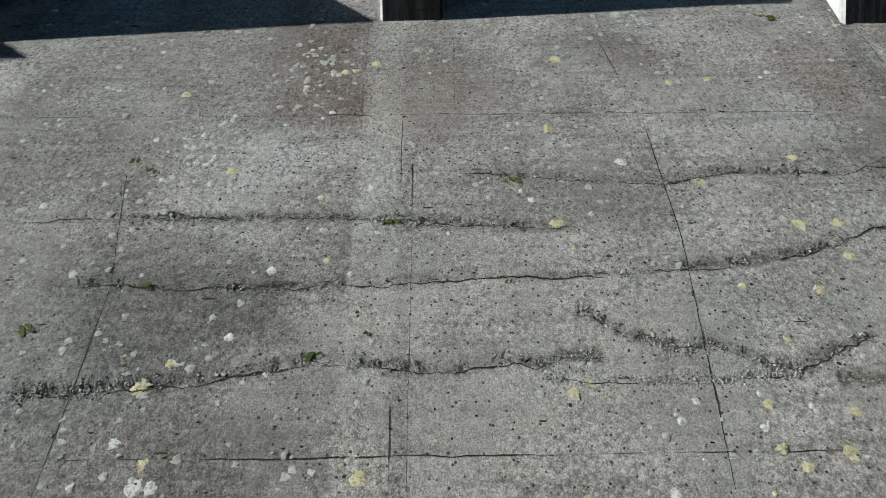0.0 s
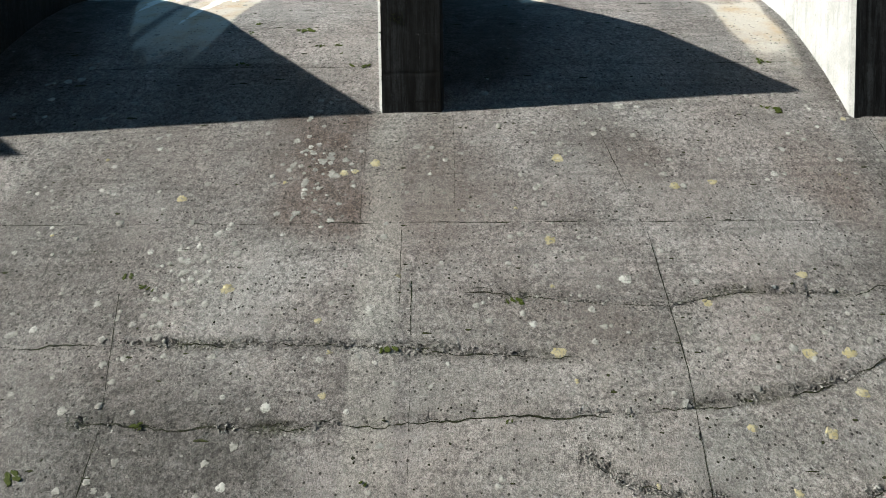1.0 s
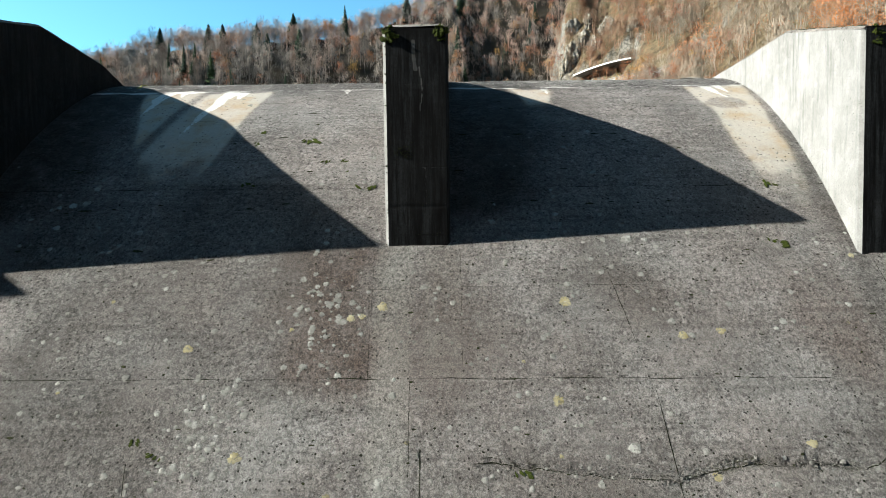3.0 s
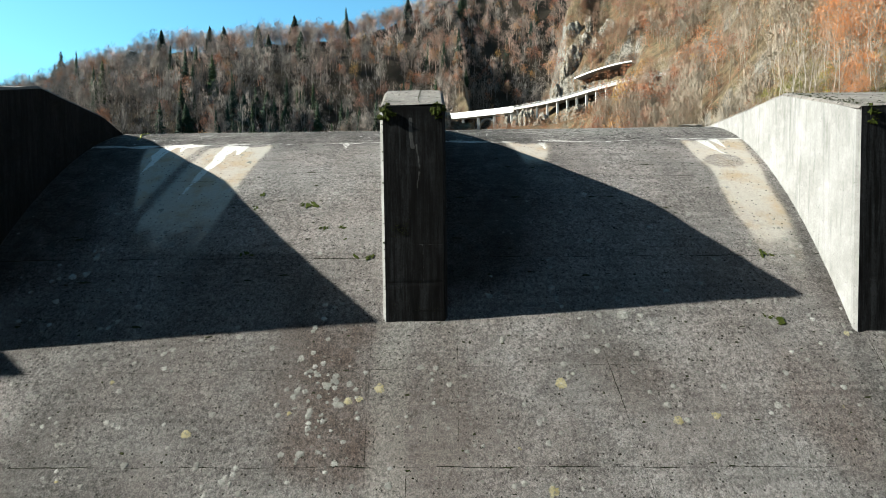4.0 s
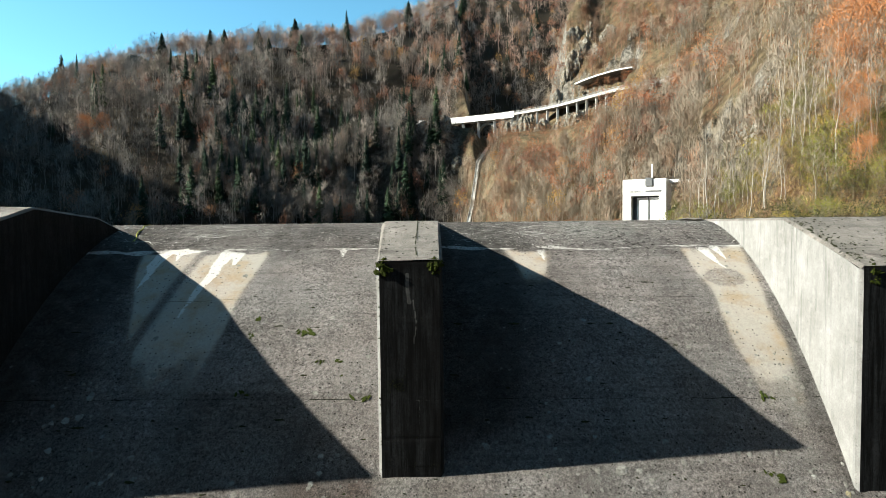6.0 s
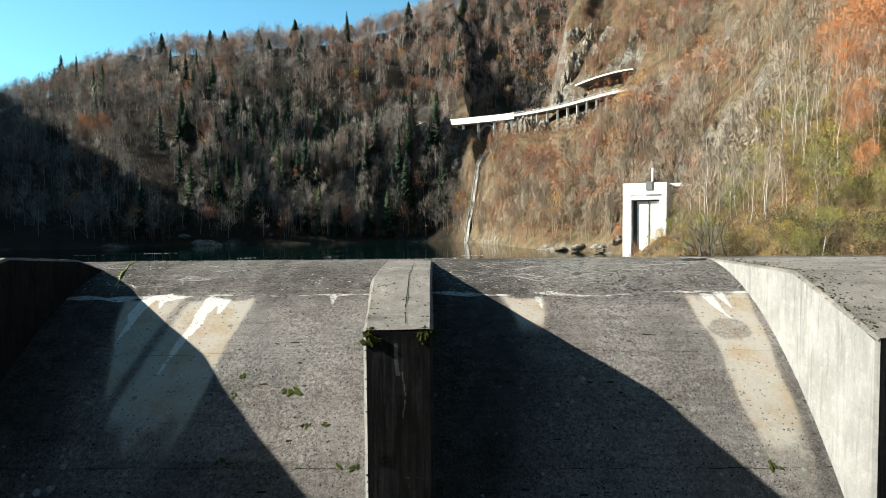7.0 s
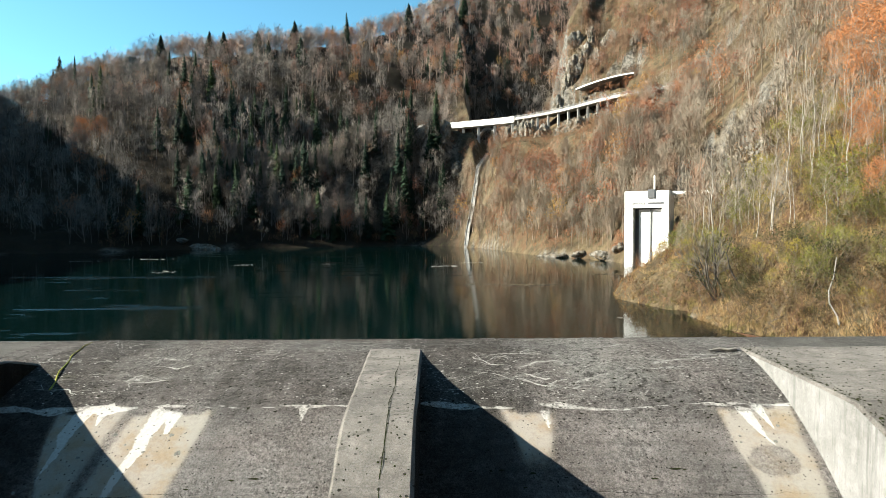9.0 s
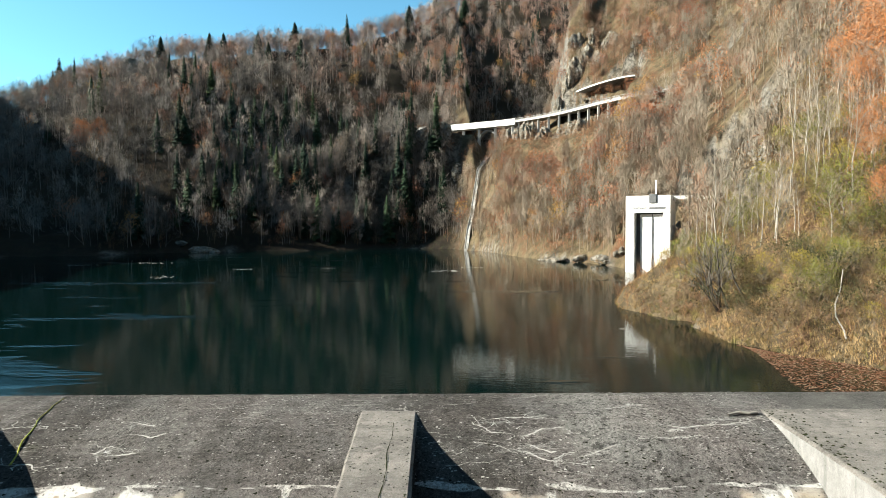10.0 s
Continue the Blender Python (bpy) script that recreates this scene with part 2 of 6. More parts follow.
    return n.done(col, 0.93, height, 0.5 if nose else 1.0, 0.004 if nose else 0.06 * grit, 0.15)


MAT_FACE = concrete("spillway concrete", (0.545, 0.505, 0.485), (0.335, 0.307, 0.292), face=True, tone=0.45)
MAT_PIER_TOP = concrete("pier concrete", (0.48, 0.445, 0.40), (0.30, 0.275, 0.25), streak=0.15, grit=0.6, specks=True, tone=0.47)
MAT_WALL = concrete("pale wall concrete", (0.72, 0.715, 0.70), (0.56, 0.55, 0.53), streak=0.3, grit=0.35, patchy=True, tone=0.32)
# Wall concrete again, darkened: shade is put into its colour.
MAT_SHADY = concrete("wall concrete with shade painted in", (0.09, 0.088, 0.082), (0.04, 0.039, 0.036), streak=0.5, black=0.75)
MAT_BLACK = concrete("blackish front concrete", (0.33, 0.345, 0.36), (0.15, 0.155, 0.16), streak=0.7, black=0.92, grit=0.4, nose=True, tone=0.15)


def ground_material():
    n = Nodes("forest floor")
    big = n.noise(0.03, 5, 0.6)
    mid = n.noise(0.25, 5, 0.65)
    # Near-black floor: shade under the trees is painted into the litter colour.
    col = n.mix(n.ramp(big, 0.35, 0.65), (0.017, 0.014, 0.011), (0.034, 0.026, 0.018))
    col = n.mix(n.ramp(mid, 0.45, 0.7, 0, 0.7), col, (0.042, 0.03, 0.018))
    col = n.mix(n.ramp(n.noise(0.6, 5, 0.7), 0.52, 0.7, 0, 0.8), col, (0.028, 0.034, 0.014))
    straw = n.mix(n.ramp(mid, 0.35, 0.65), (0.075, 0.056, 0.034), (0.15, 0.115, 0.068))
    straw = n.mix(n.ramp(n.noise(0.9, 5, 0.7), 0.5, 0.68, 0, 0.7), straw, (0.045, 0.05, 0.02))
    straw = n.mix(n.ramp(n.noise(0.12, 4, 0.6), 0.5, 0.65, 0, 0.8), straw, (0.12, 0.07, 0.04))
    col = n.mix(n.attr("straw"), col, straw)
    rock = n.mix(n.ramp(n.noise(0.5, 6, 0.7), 0.35, 0.65), (0.05, 0.048, 0.042), (0.24, 0.225, 0.195))
    col = n.mix(n.attr("rock"), col, rock)
    relief = n.math("ADD", mid, n.noise(1.8, 4, 0.7))
    return n.done(col, 0.95, relief, 1.0, 1.2, 0.1)


def water_material():
    n = Nodes("lake water")
    ripple = n.noise(1.0, 4, 0.6, n.stretch(0.8, 2.6, 1))
    xyz = n.node("ShaderNodeSeparateXYZ", Vector=n.co).outputs
    breeze = n.math("MULTIPLY", n.ramp(xyz[0], -40, -8, 0.12, 0.0), n.ramp(xyz[1], 30, 75, 1.0, 0.25))
    gust = n.math("ADD", n.noise(1.0, 5, 0.62, n.stretch(0.022, 0.11, 1)), breeze)
    b = n.math("MULTIPLY", ripple, n.ramp(gust, 0.60, 0.70, 0.06, 1.8))
    return n.done((0.0008, 0.005, 0.0045), 0.03, b, 0.3, 0.35, 0.13)


def plain(name, a, b, scale=8.0, rough=0.85, spec=0.25, bump=0.4, dist=0.01, tint=False, metal=0.0):
    n = Nodes(name)
    col = n.mix(n.ramp(n.noise(scale, 5, 0.6), 0.3, 0.7), a, b)
    if tint:
        col = n.mix(n.attr("tint"), n.mix(0.5, col, a), n.mix(0.5, col, b))
    return n.done(col, rough, n.noise(scale * 6, 4, 0.7), bump, dist, spec, metal)


def foliage(name, a, b, c):
    """Three colours blended by the tint attribute of each tree."""
    n = Nodes(name)
    t = n.attr("tint")
    col = n.mix(n.ramp(t, 0.0, 0.5), a, b)
    col = n.mix(n.ramp(t, 0.5, 1.0), col, c)
    col = n.mix(n.ramp(n.noise(0.8, 3, 0.6), 0.3, 0.7, 0.0, 0.35), col, tuple(v * 0.5 for v in b))
    return n.done(col, 0.85, spec=0.1)


MAT_GROUND = ground_material()
MAT_WATER = water_material()
MAT_BARE = foliage("bare twigs", (0.12, 0.11, 0.10), (0.26, 0.228, 0.198), (0.40, 0.28, 0.222))
MAT_CONIFER = foliage("spruce needles", (0.014, 0.026, 0.018), (0.024, 0.041, 0.021), (0.052, 0.075, 0.026))
MAT_THICKET = foliage("reddish twigs", (0.155, 0.115, 0.065), (0.215, 0.115, 0.066), (0.27, 0.11, 0.054))
MAT_RUST = foliage("autumn leaves", (0.20, 0.098, 0.072), (0.29, 0.132, 0.072), (0.37, 0.24, 0.065))
MAT_BEECH = foliage("orange beech leaves", (0.26, 0.115, 0.062), (0.36, 0.155, 0.065), (0.37, 0.225, 0.06))
MAT_BARK = plain("bark", (0.070, 0.059, 0.049), (0.154, 0.140, 0.119), 4)
MAT_BIRCH = plain("pale bark", (0.33, 0.31, 0.275), (0.18, 0.165, 0.14), 3)
MAT_GRASS = foliage("dry grass", (0.30, 0.19, 0.082), (0.40, 0.285, 0.145), (0.165, 0.145, 0.05))
MAT_SHRUB = foliage("yellow green leaves", (0.085, 0.10, 0.02), (0.17, 0.165, 0.032), (0.27, 0.205, 0.036))
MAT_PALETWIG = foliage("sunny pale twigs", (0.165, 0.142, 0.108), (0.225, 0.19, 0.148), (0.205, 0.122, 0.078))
MAT_SCRUB = foliage("dark scrub leaves", (0.028, 0.034, 0.014), (0.05, 0.048, 0.02), (0.10, 0.062, 0.03))


def rock_material():
    n = Nodes("fissured limestone")
    co = n.t.nodes.new("ShaderNodeNewGeometry").outputs["Position"]
    big = n.noise(0.35, 6, 0.7, co)
    col = n.mix(n.ramp(big, 0.35, 0.62), (0.09, 0.083, 0.07), (0.28, 0.262, 0.228))
    col = n.mix(n.ramp(n.noise(0.8, 5, 0.7, co), 0.5, 0.66, 0, 0.8), col, (0.20, 0.135, 0.075))
    col = n.mix(n.ramp(n.noise(1.3, 6, 0.75, co), 0.49, 0.60, 0, 0.9), col, (0.05, 0.046, 0.026))
    return n.done(col, 0.95, n.noise(1.6, 6, 0.75, co), 1.0, 0.8, 0.15)


MAT_ROCK = rock_material()
MAT_WHITE = plain("white painted concrete", (0.629, 0.629, 0.612), (0.697, 0.697, 0.680), 0.5, 0.7)
MAT_ROAD = plain("pale bridge concrete", (0.283, 0.278, 0.261), (0.338, 0.332, 0.315), 0.3, 0.85)
MAT_STEEL = plain("grey steel", (0.115, 0.121, 0.126), (0.168, 0.173, 0.178), 2, 0.5, 0.5, 0.1, 0.01, False, 0.6)
# Dark grey of the gallery roof; on back walls it paints in recess shade.
MAT_RECESS = plain("dark roof and shaded recess concrete", (0.109, 0.105, 0.100), (0.182, 0.178, 0.168), 1.5)

# ---------------------------------------------------------------- terrain
WATER_Z = -4.0
ST_U = (-2.0, -1.2, -0.9, -0.754, -0.61, -0.437, -0.177, -0.042, 0.02, 0.05, 0.083, 0.126, 0.17, 0.208, 0.24, 0.265, 0.313, 0.36, 0.39, 0.42, 0.487, 0.59, 0.754, 0.93)
ST_SHORE = (30, 90, 200, 222, 235, 258, 273, 285, 275, 255, 240, 205, 186, 178, 170, 165, 145, 140, 134, 64, 55, 50, 45, 40)
ST_Y1 = (60, 150, 260, 270, 290, 305, 335, 340, 305, 285, 275, 265, 250, 240, 230, 215, 190, 170, 162, 118, 100, 66, 57, 52)
ST_Z1 = (15, 40, 35, 25, 40, 48, 26, 26, 40, 42, 40, 42, 38, 42, 42, 40, 35, 22, 20, 10, 7, 6, 6, 6)
ST_Y2 = (120, 250, 340, 350, 360, 390, 400, 410, 400, 305, 302, 298, 289, 277, 265, 255, 241, 234, 230, 226, 200, 130, 120, 110)
ST_Z2 = (80, 110, 90, 70, 85, 105, 105, 110, 105, 50, 49, 49, 49, 49, 49, 49, 51, 54, 56, 60, 62, 45, 53, 52)
ST_Y3 = (200, 350, 420, 420, 420, 430, 450, 500, 520, 360, 355, 345, 350, 325, 345, 400, 370, 360, 352, 345, 330, 250, 220, 200)
ST_Z3 = (140, 170, 115, 82, 104, 129, 139, 175, 198, 45, 45, 50, 60, 115, 142, 180, 170, 165, 162, 160, 155, 125, 125, 120)


ROAD_Z = 60.0
ROAD_X = (-75.0, -35.5, -11.9, 8.0, 22.6, 38.5, 59.5, 72.4, 85.2, 106.0)
ROAD_Y = (335.0, 331.6, 323.0, 316.4, 308.0, 300.0, 278.0, 250.5, 235.2, 216.5)
road_t = np.linspace(0, 9, 120)
RX = np.interp(road_t, range(10), ROAD_X)
RY = np.interp(road_t, range(10), ROAD_Y)
soft = np.exp(-0.5 * (np.arange(-14, 15) / 5.0) ** 2)
soft /= soft.sum()
RX = np.convolve(np.pad(RX, 14, mode="reflect", reflect_type="odd"), soft, mode="valid")
RY = np.convolve(np.pad(RY, 14, mode="reflect", reflect_type="odd"), soft, mode="valid")


def road_distance(x, y):
    out = np.full(np.shape(x), 1e9)
    for a, b in zip(RX[::2], RY[::2]):
        out = np.minimum(out, np.hypot(x - a, y - b))
    return out


def height(x, y):
    """Ground level at plan points (arrays)."""
    x, y = np.asarray(x, float), np.asarray(y, float) + 5.2
    xe = x - 0.9
    yy = np.maximum(np.maximum(y, xe / 0.93), np.maximum(-xe / 2.0, 1.0))
    u = xe / yy
    s, y1, z1, y2, z2, y3, z3 = (np.interp(u, ST_U, c) for c in (ST_SHORE, ST_Y1, ST_Z1, ST_Y2, ST_Z2, ST_Y3, ST_Z3))
    s = s * (1 + 0.02 * fbm(x / 14, y / 14, 3, 5))
    z = np.where(yy < s, np.maximum(-16.0, WATER_Z - 0.45 * (s - yy)),
        np.where(yy < y1, WATER_Z + (z1 - WATER_Z) * (yy - s) / (y1 - s),
        np.where(yy < y2, z1 + (z2 - z1) * (yy - y1) / (y2 - y1),
        np.where(yy < y3, z2 + (z3 - z2) * (yy - y2) / (y3 - y2), z3 + 0.12 * np.minimum(yy - y3, 700)))))
    # the ridge on the sunny side that shades the far corner of the lake
    ridge = 200 * np.exp(-((x + 430) / 110.0) ** 2) * smooth(40, 300, y) * (1 - smooth(360, 470, y)) - 35
    z = np.maximum(z, ridge)
    # the wooded flank closing the valley behind the road
    far = np.interp(yy, (370, 545, 700), (35, 220, 250)) * smooth(-0.06, 0.04, u) * (1 - smooth(0.3, 0.5, u))
    z = np.where(yy > 372, np.maximum(z, far), z)
    # the bushy knoll beside the gully
    brow = np.interp(x, (-120, -60, -22, 18), (20, 34, 54, 54)) + 5 * fbm(x / 16, y / 16, 3, 19)
    wall = smooth(-130, -90, x) * (1 - smooth(16, 27, x)) * smooth(279, 302, y + 5 * fbm(x / 13, x * 0, 3, 18)) * (1 - smooth(345, 375, y))
    z = np.maximum(z, -18 + (brow + 18) * wall)
    # the gully under the road bridge
    g = np.exp(-((u - (0.045 + 0.0006 * (y - 255))) / 0.018) ** 2) * smooth(240, 262, y) * (1 - smooth(318, 350, y))
    z = z - 11 * g * smooth(0, 25, z - WATER_Z)
    # the shelf of the road
    near = road_distance(x, y - 5.2)
    z = np.where((near < 7) & (z > ROAD_Z - 1.5), ROAD_Z - 1.5, z)
    bend = np.interp(x, RX, RY) - (y - 5.2)
    below = (bend > -1.5) & (near < 11) & (x < 84) & (x > 4)
    z = np.where(below, np.minimum(z, ROAD_Z - 8.5), z)
    # the ledge under the rockfall gallery
    ledge = np.abs(np.interp(x, (58, 64.8, 72.1, 79.3, 86, 92), (282, 277.2, 269.2, 263, 260.1, 258)) - (y - 5.2))
    z = np.where((x > 60) & (x < 89) & (ledge < 8), np.minimum(z, 64.5), z)
    # the grassy spit beside the intake
    r2 = ((x - 34) / 11.5) ** 2 + ((y - 79) / 16.0) ** 2
    z = np.maximum(z, -7.5 + 10.0 * (1 - r2) + 1.5 * fbm(x / 3, y / 3, 3, 9))
    # the level yard beside the intake
    yard = 1 - smooth(13, 20, np.hypot(x - 60, y - 136))
    z = z + (np.minimum(z, 8.0) - z) * yard
    rough = np.clip((z - WATER_Z) * 0.12, 0, 1)
    z = z + rough * (7.0 * fbm(x / 55, y / 55, 4, 2) * smooth(90, 200, y) + 2.2 * fbm(x / 11, y / 11, 4, 3))
    # the valley below the dam, with unseen hills raised to block sky light
    low = -30 + 0.42 * np.maximum(0, np.abs(x) - 22) + 2 * fbm(x / 20, y / 20, 3, 4)
    low = np.minimum(low, 60 + 0.1 * np.abs(x)) + 230 * smooth(60, 240, -y) + 60 * smooth(60, 160, x)
    return np.where(y - 5.2 < 4.0, np.where(np.abs(x) > 62, np.maximum(low, z), low), z)


def axis(marks):
    """Sample positions from (start, end, step) stretches."""
    out = [np.arange(a, b, s) for a, b, s in marks]
    return np.concatenate(out + [np.array([marks[-1][1]])])


gx = axis([(-3000, -700, 130), (-700, -300, 16), (-300, 14, 3.2), (14, 75, 1.0), (75, 330, 3.2), (330, 700, 20), (700, 3000, 150)])
gy = axis([(-3000, -300, 200), (-300, -40, 20), (-40, 38, 3), (38, 105, 1.0), (105, 520, 3.0), (520, 900, 20), (900, 3500, 150)])
GX, GY = np.meshgrid(gx, gy, indexing="ij")
GZ = height(GX, GY)
slope = np.hypot(np.gradient(GZ, gx, axis=0), np.gradient(GZ, gy, axis=1))
rocky = smooth(2.1, 2.9, slope + 0.35 * fbm(GX / 9, GY / 9, 3, 8)) * smooth(-5, -3, GZ) * (1 - 0.85 * (GX > -45) * (GX < 80) * (GY > 170) * (1 - smooth(36, 48, GZ)))
rocky = np.maximum(rocky, (1 - smooth(0.3, 1.4, np.abs(GZ - WATER_Z - 0.5))) * smooth(110, 130, GY) * smooth(0.0, 0.3, fbm(GX / 18, GY / 18, 3, 12)))
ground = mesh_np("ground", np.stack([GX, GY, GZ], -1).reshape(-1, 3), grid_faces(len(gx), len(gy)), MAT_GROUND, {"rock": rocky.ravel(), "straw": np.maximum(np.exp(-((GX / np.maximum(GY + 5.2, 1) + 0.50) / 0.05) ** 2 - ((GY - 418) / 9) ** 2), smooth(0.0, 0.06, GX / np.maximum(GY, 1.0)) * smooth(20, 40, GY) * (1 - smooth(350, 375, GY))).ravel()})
tagged(ground, "steep valley sides of brown leaf litter and rock", "ground", kind="structure")

bm = bmesh.new()
bmesh.ops.create_grid(bm, x_segments=1, y_segments=1, size=1)
for v in bm.verts:
    v.co = Vector((v.co.x * 500, 7.4 + (v.co.y + 1) * 260, WATER_Z))
tagged(part("water", bm, MAT_WATER), "dark green still lake water with faint ripples", "lake", kind="structure")


# ---------------------------------------------------------------- spillway
def crest(y):
    """Level of the overflow profile."""
    y = np.asarray(y, float)
    z = np.where(y >= 6.2, 3.75 - 0.03 * (y - 6.2) ** 2, 3.75 - 0.127 * np.abs(6.2 - np.minimum(y, 6.2)) ** 1.85)
    z_half, slope_half = 3.75 - 0.127 * 6.7 ** 1.85, 0.127 * 1.85 * 6.7 ** 0.85
    return np.where(y < -0.5, z_half + slope_half * (y + 0.5), z)


def profile(y0, y1, step):
    """Points (y, z) along the profile at even steps."""
    y = np.linspace(y0, y1, 4000)
    z = crest(y)
    s = np.concatenate([[0], np.cumsum(np.hypot(np.diff(y), np.diff(z)))])
    k = np.linspace(0, s[-1], max(2, int(s[-1] / step)))
    yy = np.interp(k, s, y)
    return yy, crest(yy)


def normal_at(y):
    d = (crest(y + 0.01) - crest(y - 0.01)) / 0.02
    l = np.sqrt(1 + d * d)
    return -d / l, 1 / l


def line_mask(dist, width):
    return np.clip(1 - np.abs(dist) / width, 0, 1)


# lifts and cracks: knots in x, their level, first and last strength
CRACKS = (
    ((-8, 7), (0.93, 0.87), 0.7, 0.020),
    ((-8, 7), (-1.57, -1.68), 0.85, 0.016),
    ((-8, -0.7, 1.9), (-2.88, -2.95, -3.1), 1.0, 0.05),
    ((-3.4, -1.5, 0.1, 1.7, 2.8, 4.2, 5.2, 6), (-3.6, -3.66, -3.61, -3.58, -3.54, -3.40, -3.15, -3.0), 1.0, 0.055),
    ((-3.6, -1.9, -0.86, 0.15, 0.46, 1.05, 1.25, 1.55, 1.9), (-4.5, -4.44, -4.28, -4.36, -4.39, -4.29, -4.35, -4.27, -4.29), 1.0, 0.05),
)
CRACKS += (
    ((1.72, 2.1, 2.7, 2.96, 3.35, 3.7, 4.2, 4.6), (-3.88, -4.07, -4.25, -4.19, -4.31, -4.43, -4.24, -4.12), 1.0, 0.05),
    ((1.3, 2.27, 3.0, 3.7), (-4.44, -4.48, -4.48, -4.43), 0.9, 0.045),
    ((4.0, 5.2, 6.2), (-4.5, -4.42, -4.2), 0.9, 0.05),
    ((-8, 7), (-4.94, -4.98), 0.8, 0.016),
    ((0.6, 1.8, 2.96, 3.8, 5.1, 6), (-2.44, -2.53, -2.61, -2.46, -2.51, -2.4), 0.8, 0.05),
    ((-6, -0.5, 6.5), (2.3, 2.34, 2.3), 0.35, 0.03),
    ((-8, 7), (-0.62, -0.55), 0.25, 0.02),
)
UPRIGHTS = (
    ((-0.08, -0.08), (-1.66, -2.55), 0.9), ((0.06, 0.075), (-2.3, -5.6), 0.8), ((-0.10, -0.06), (-4.6, -5.9), 0.8),
    ((0.61, 0.59), (-0.1, -1.6), 0.55), ((-0.65, -0.62), (-0.1, -1.6), 0.6), ((2.65, 2.98, 3.0, 2.77), (-0.15, -1.8, -3.2, -5.2), 0.85),
    ((-3.34, -3.02, -3.0), (-2.4, -3.6, -5.4), 0.9), ((4.9, 4.76), (-0.1, -0.92), 0.7), ((6.55, 6.5), (-0.3, -6), 0.8),
)
FX0, FX1 = -8.2, 7.6
px = np.linspace(FX0, FX1, int((FX1 - FX0) / 0.045))
py, pz = profile(-6.2, 7.3, 0.045)
FX, FYI = np.meshgrid(px, np.arange(len(py)), indexing="ij")
FY, FZ = py[FYI], pz[FYI]
NY, NZ = normal_at(FY)
S = FY + FZ
crack = np.zeros_like(FX)
wobble = 0.05 * fbm(FX * 2.2, S * 1.3, 4, 31)
for xs, zs, strength, wob in CRACKS:
    lvl = np.interp(FX, xs, zs) + wobble * wob / 0.05
    on = smooth(xs[0] - 0.05, xs[0] + 0.5, FX) * (1 - smooth(xs[-1] - 0.5, xs[-1] + 0.05, FX))
    broken = smooth(-0.35, 0.15, fbm(FX * 1.6, S * 0 + zs[0], 3, 77))
    power = strength * on * ((0.55 + 0.45 * broken) if wob > 0.03 else (0.85 + 0.15 * broken))
    crack = np.maximum(crack, power * line_mask(FZ - lvl, 0.05))
for xs, zs, strength in UPRIGHTS:
    at = np.interp(-FZ, [-z for z in zs], xs)
    on = (FZ < zs[0]) * (FZ > zs[-1])
    crack = np.maximum(crack, strength * on * line_mask(FX - at - 0.15 * wobble, 0.03))
ragged = np.clip(sum(
    1.3 * line_mask(FZ - np.interp(FX, xs, zs) - 0.015, 0.085) * (FX > xs[0]) * (FX < xs[-1]) for xs, zs, st, wob in CRACKS if wob >= 0.05), 0, 1)
ragged *= smooth(-0.25, 0.2, fbm(FX * 0.9, S * 0.9, 2, 43))
disp = 0.006 * fbm(FX * 1.5, S * 1.5, 4, 21) + 0.004 * fbm(FX * 12, S * 12, 3, 22) - 0.012 * crack - 0.020 * ragged * smooth(-0.1, 0.4, fbm(FX * 14, S * 14, 3, 41))
disp = disp + 0.012 * (FX > 6.53) * (FZ < 0)
V = np.stack([FX, FY + NY * disp, FZ + NZ * disp], -1).reshape(-1, 3)


def blob(x, z, rx, rz, soft=0.5, seed=51, warp=0.5):
    r = np.hypot((FX - x) / rx, (FZ - z) / rz) + warp * fbm(FX * 1.3, FZ * 1.3, 4, seed)
    return 1 - smooth(1 - soft, 1 + soft, r)


edge_noise = fbm(FX * 2.5, FZ * 2.5, 4, 61)
tan = np.zeros_like(FX)
for top_a, top_b, tip_a, tip_b, z_top, z_tip in ((-5.9, -3.15, -4.7, -3.6, 3.19, 0.9), (5.45, 6.74, 5.55, 6.25, 3.16, 0.6), (1.75, 2.75, 2.1, 2.4, 3.17, 2.45)):
    f = np.clip((z_top - FZ) / (z_top - z_tip), 0, 1.2)
    a, b = top_a + (tip_a - top_a) * f, top_b + (tip_b - top_b) * f
    m = smooth(-0.06, 0.12, FX - a + 0.1 * edge_noise) * smooth(-0.06, 0.12, b - FX + 0.1 * edge_noise)
    tan = np.maximum(tan, m * smooth(0, 0.06, z_top - FZ + 0.12 * edge_noise) * (1 - smooth(0.55, 1.05, f + 0.2 * edge_noise)))
tan *= 1 - 0.75 * np.exp(-((FX + 4.55 + 0.25 * (3.3 - FZ)) / 0.12) ** 2)
plume = 0.10 * fbm(FZ * 2.0, FZ * 0 + 5, 3, 73)
calcite = np.zeros_like(FX)
for x0, run, wide, low in ((-3.95, -0.42, 0.17, 1.9), (-3.72, -0.05, 0.2, 2.9), (-5.3, -0.22, 0.17, 2.45), (-5.0, 0.15, 0.12, 3.0), (6.0, 0.25, 0.14, 2.75), (6.25, 0.3, 0.10, 2.9), (2.6, 0.1, 0.15, 2.95), (-1.55, 0.1, 0.10, 3.04)):
    taper = np.clip((FZ - low) / (3.22 - low), 0, 1)
    calcite = np.maximum(calcite, (0.75 + 0.6 * taper) * (FZ > low) * smooth(-0.03, 0.05, 3.20 + 0.08 * edge_noise - FZ) * np.exp(-((FX - x0 - run * (3.19 - FZ) - plume) / (wide * (0.3 + taper))) ** 2))
vein_level = 3.19 + 0.09 * fbm(FX * 0.8, FX * 0, 4, 71)
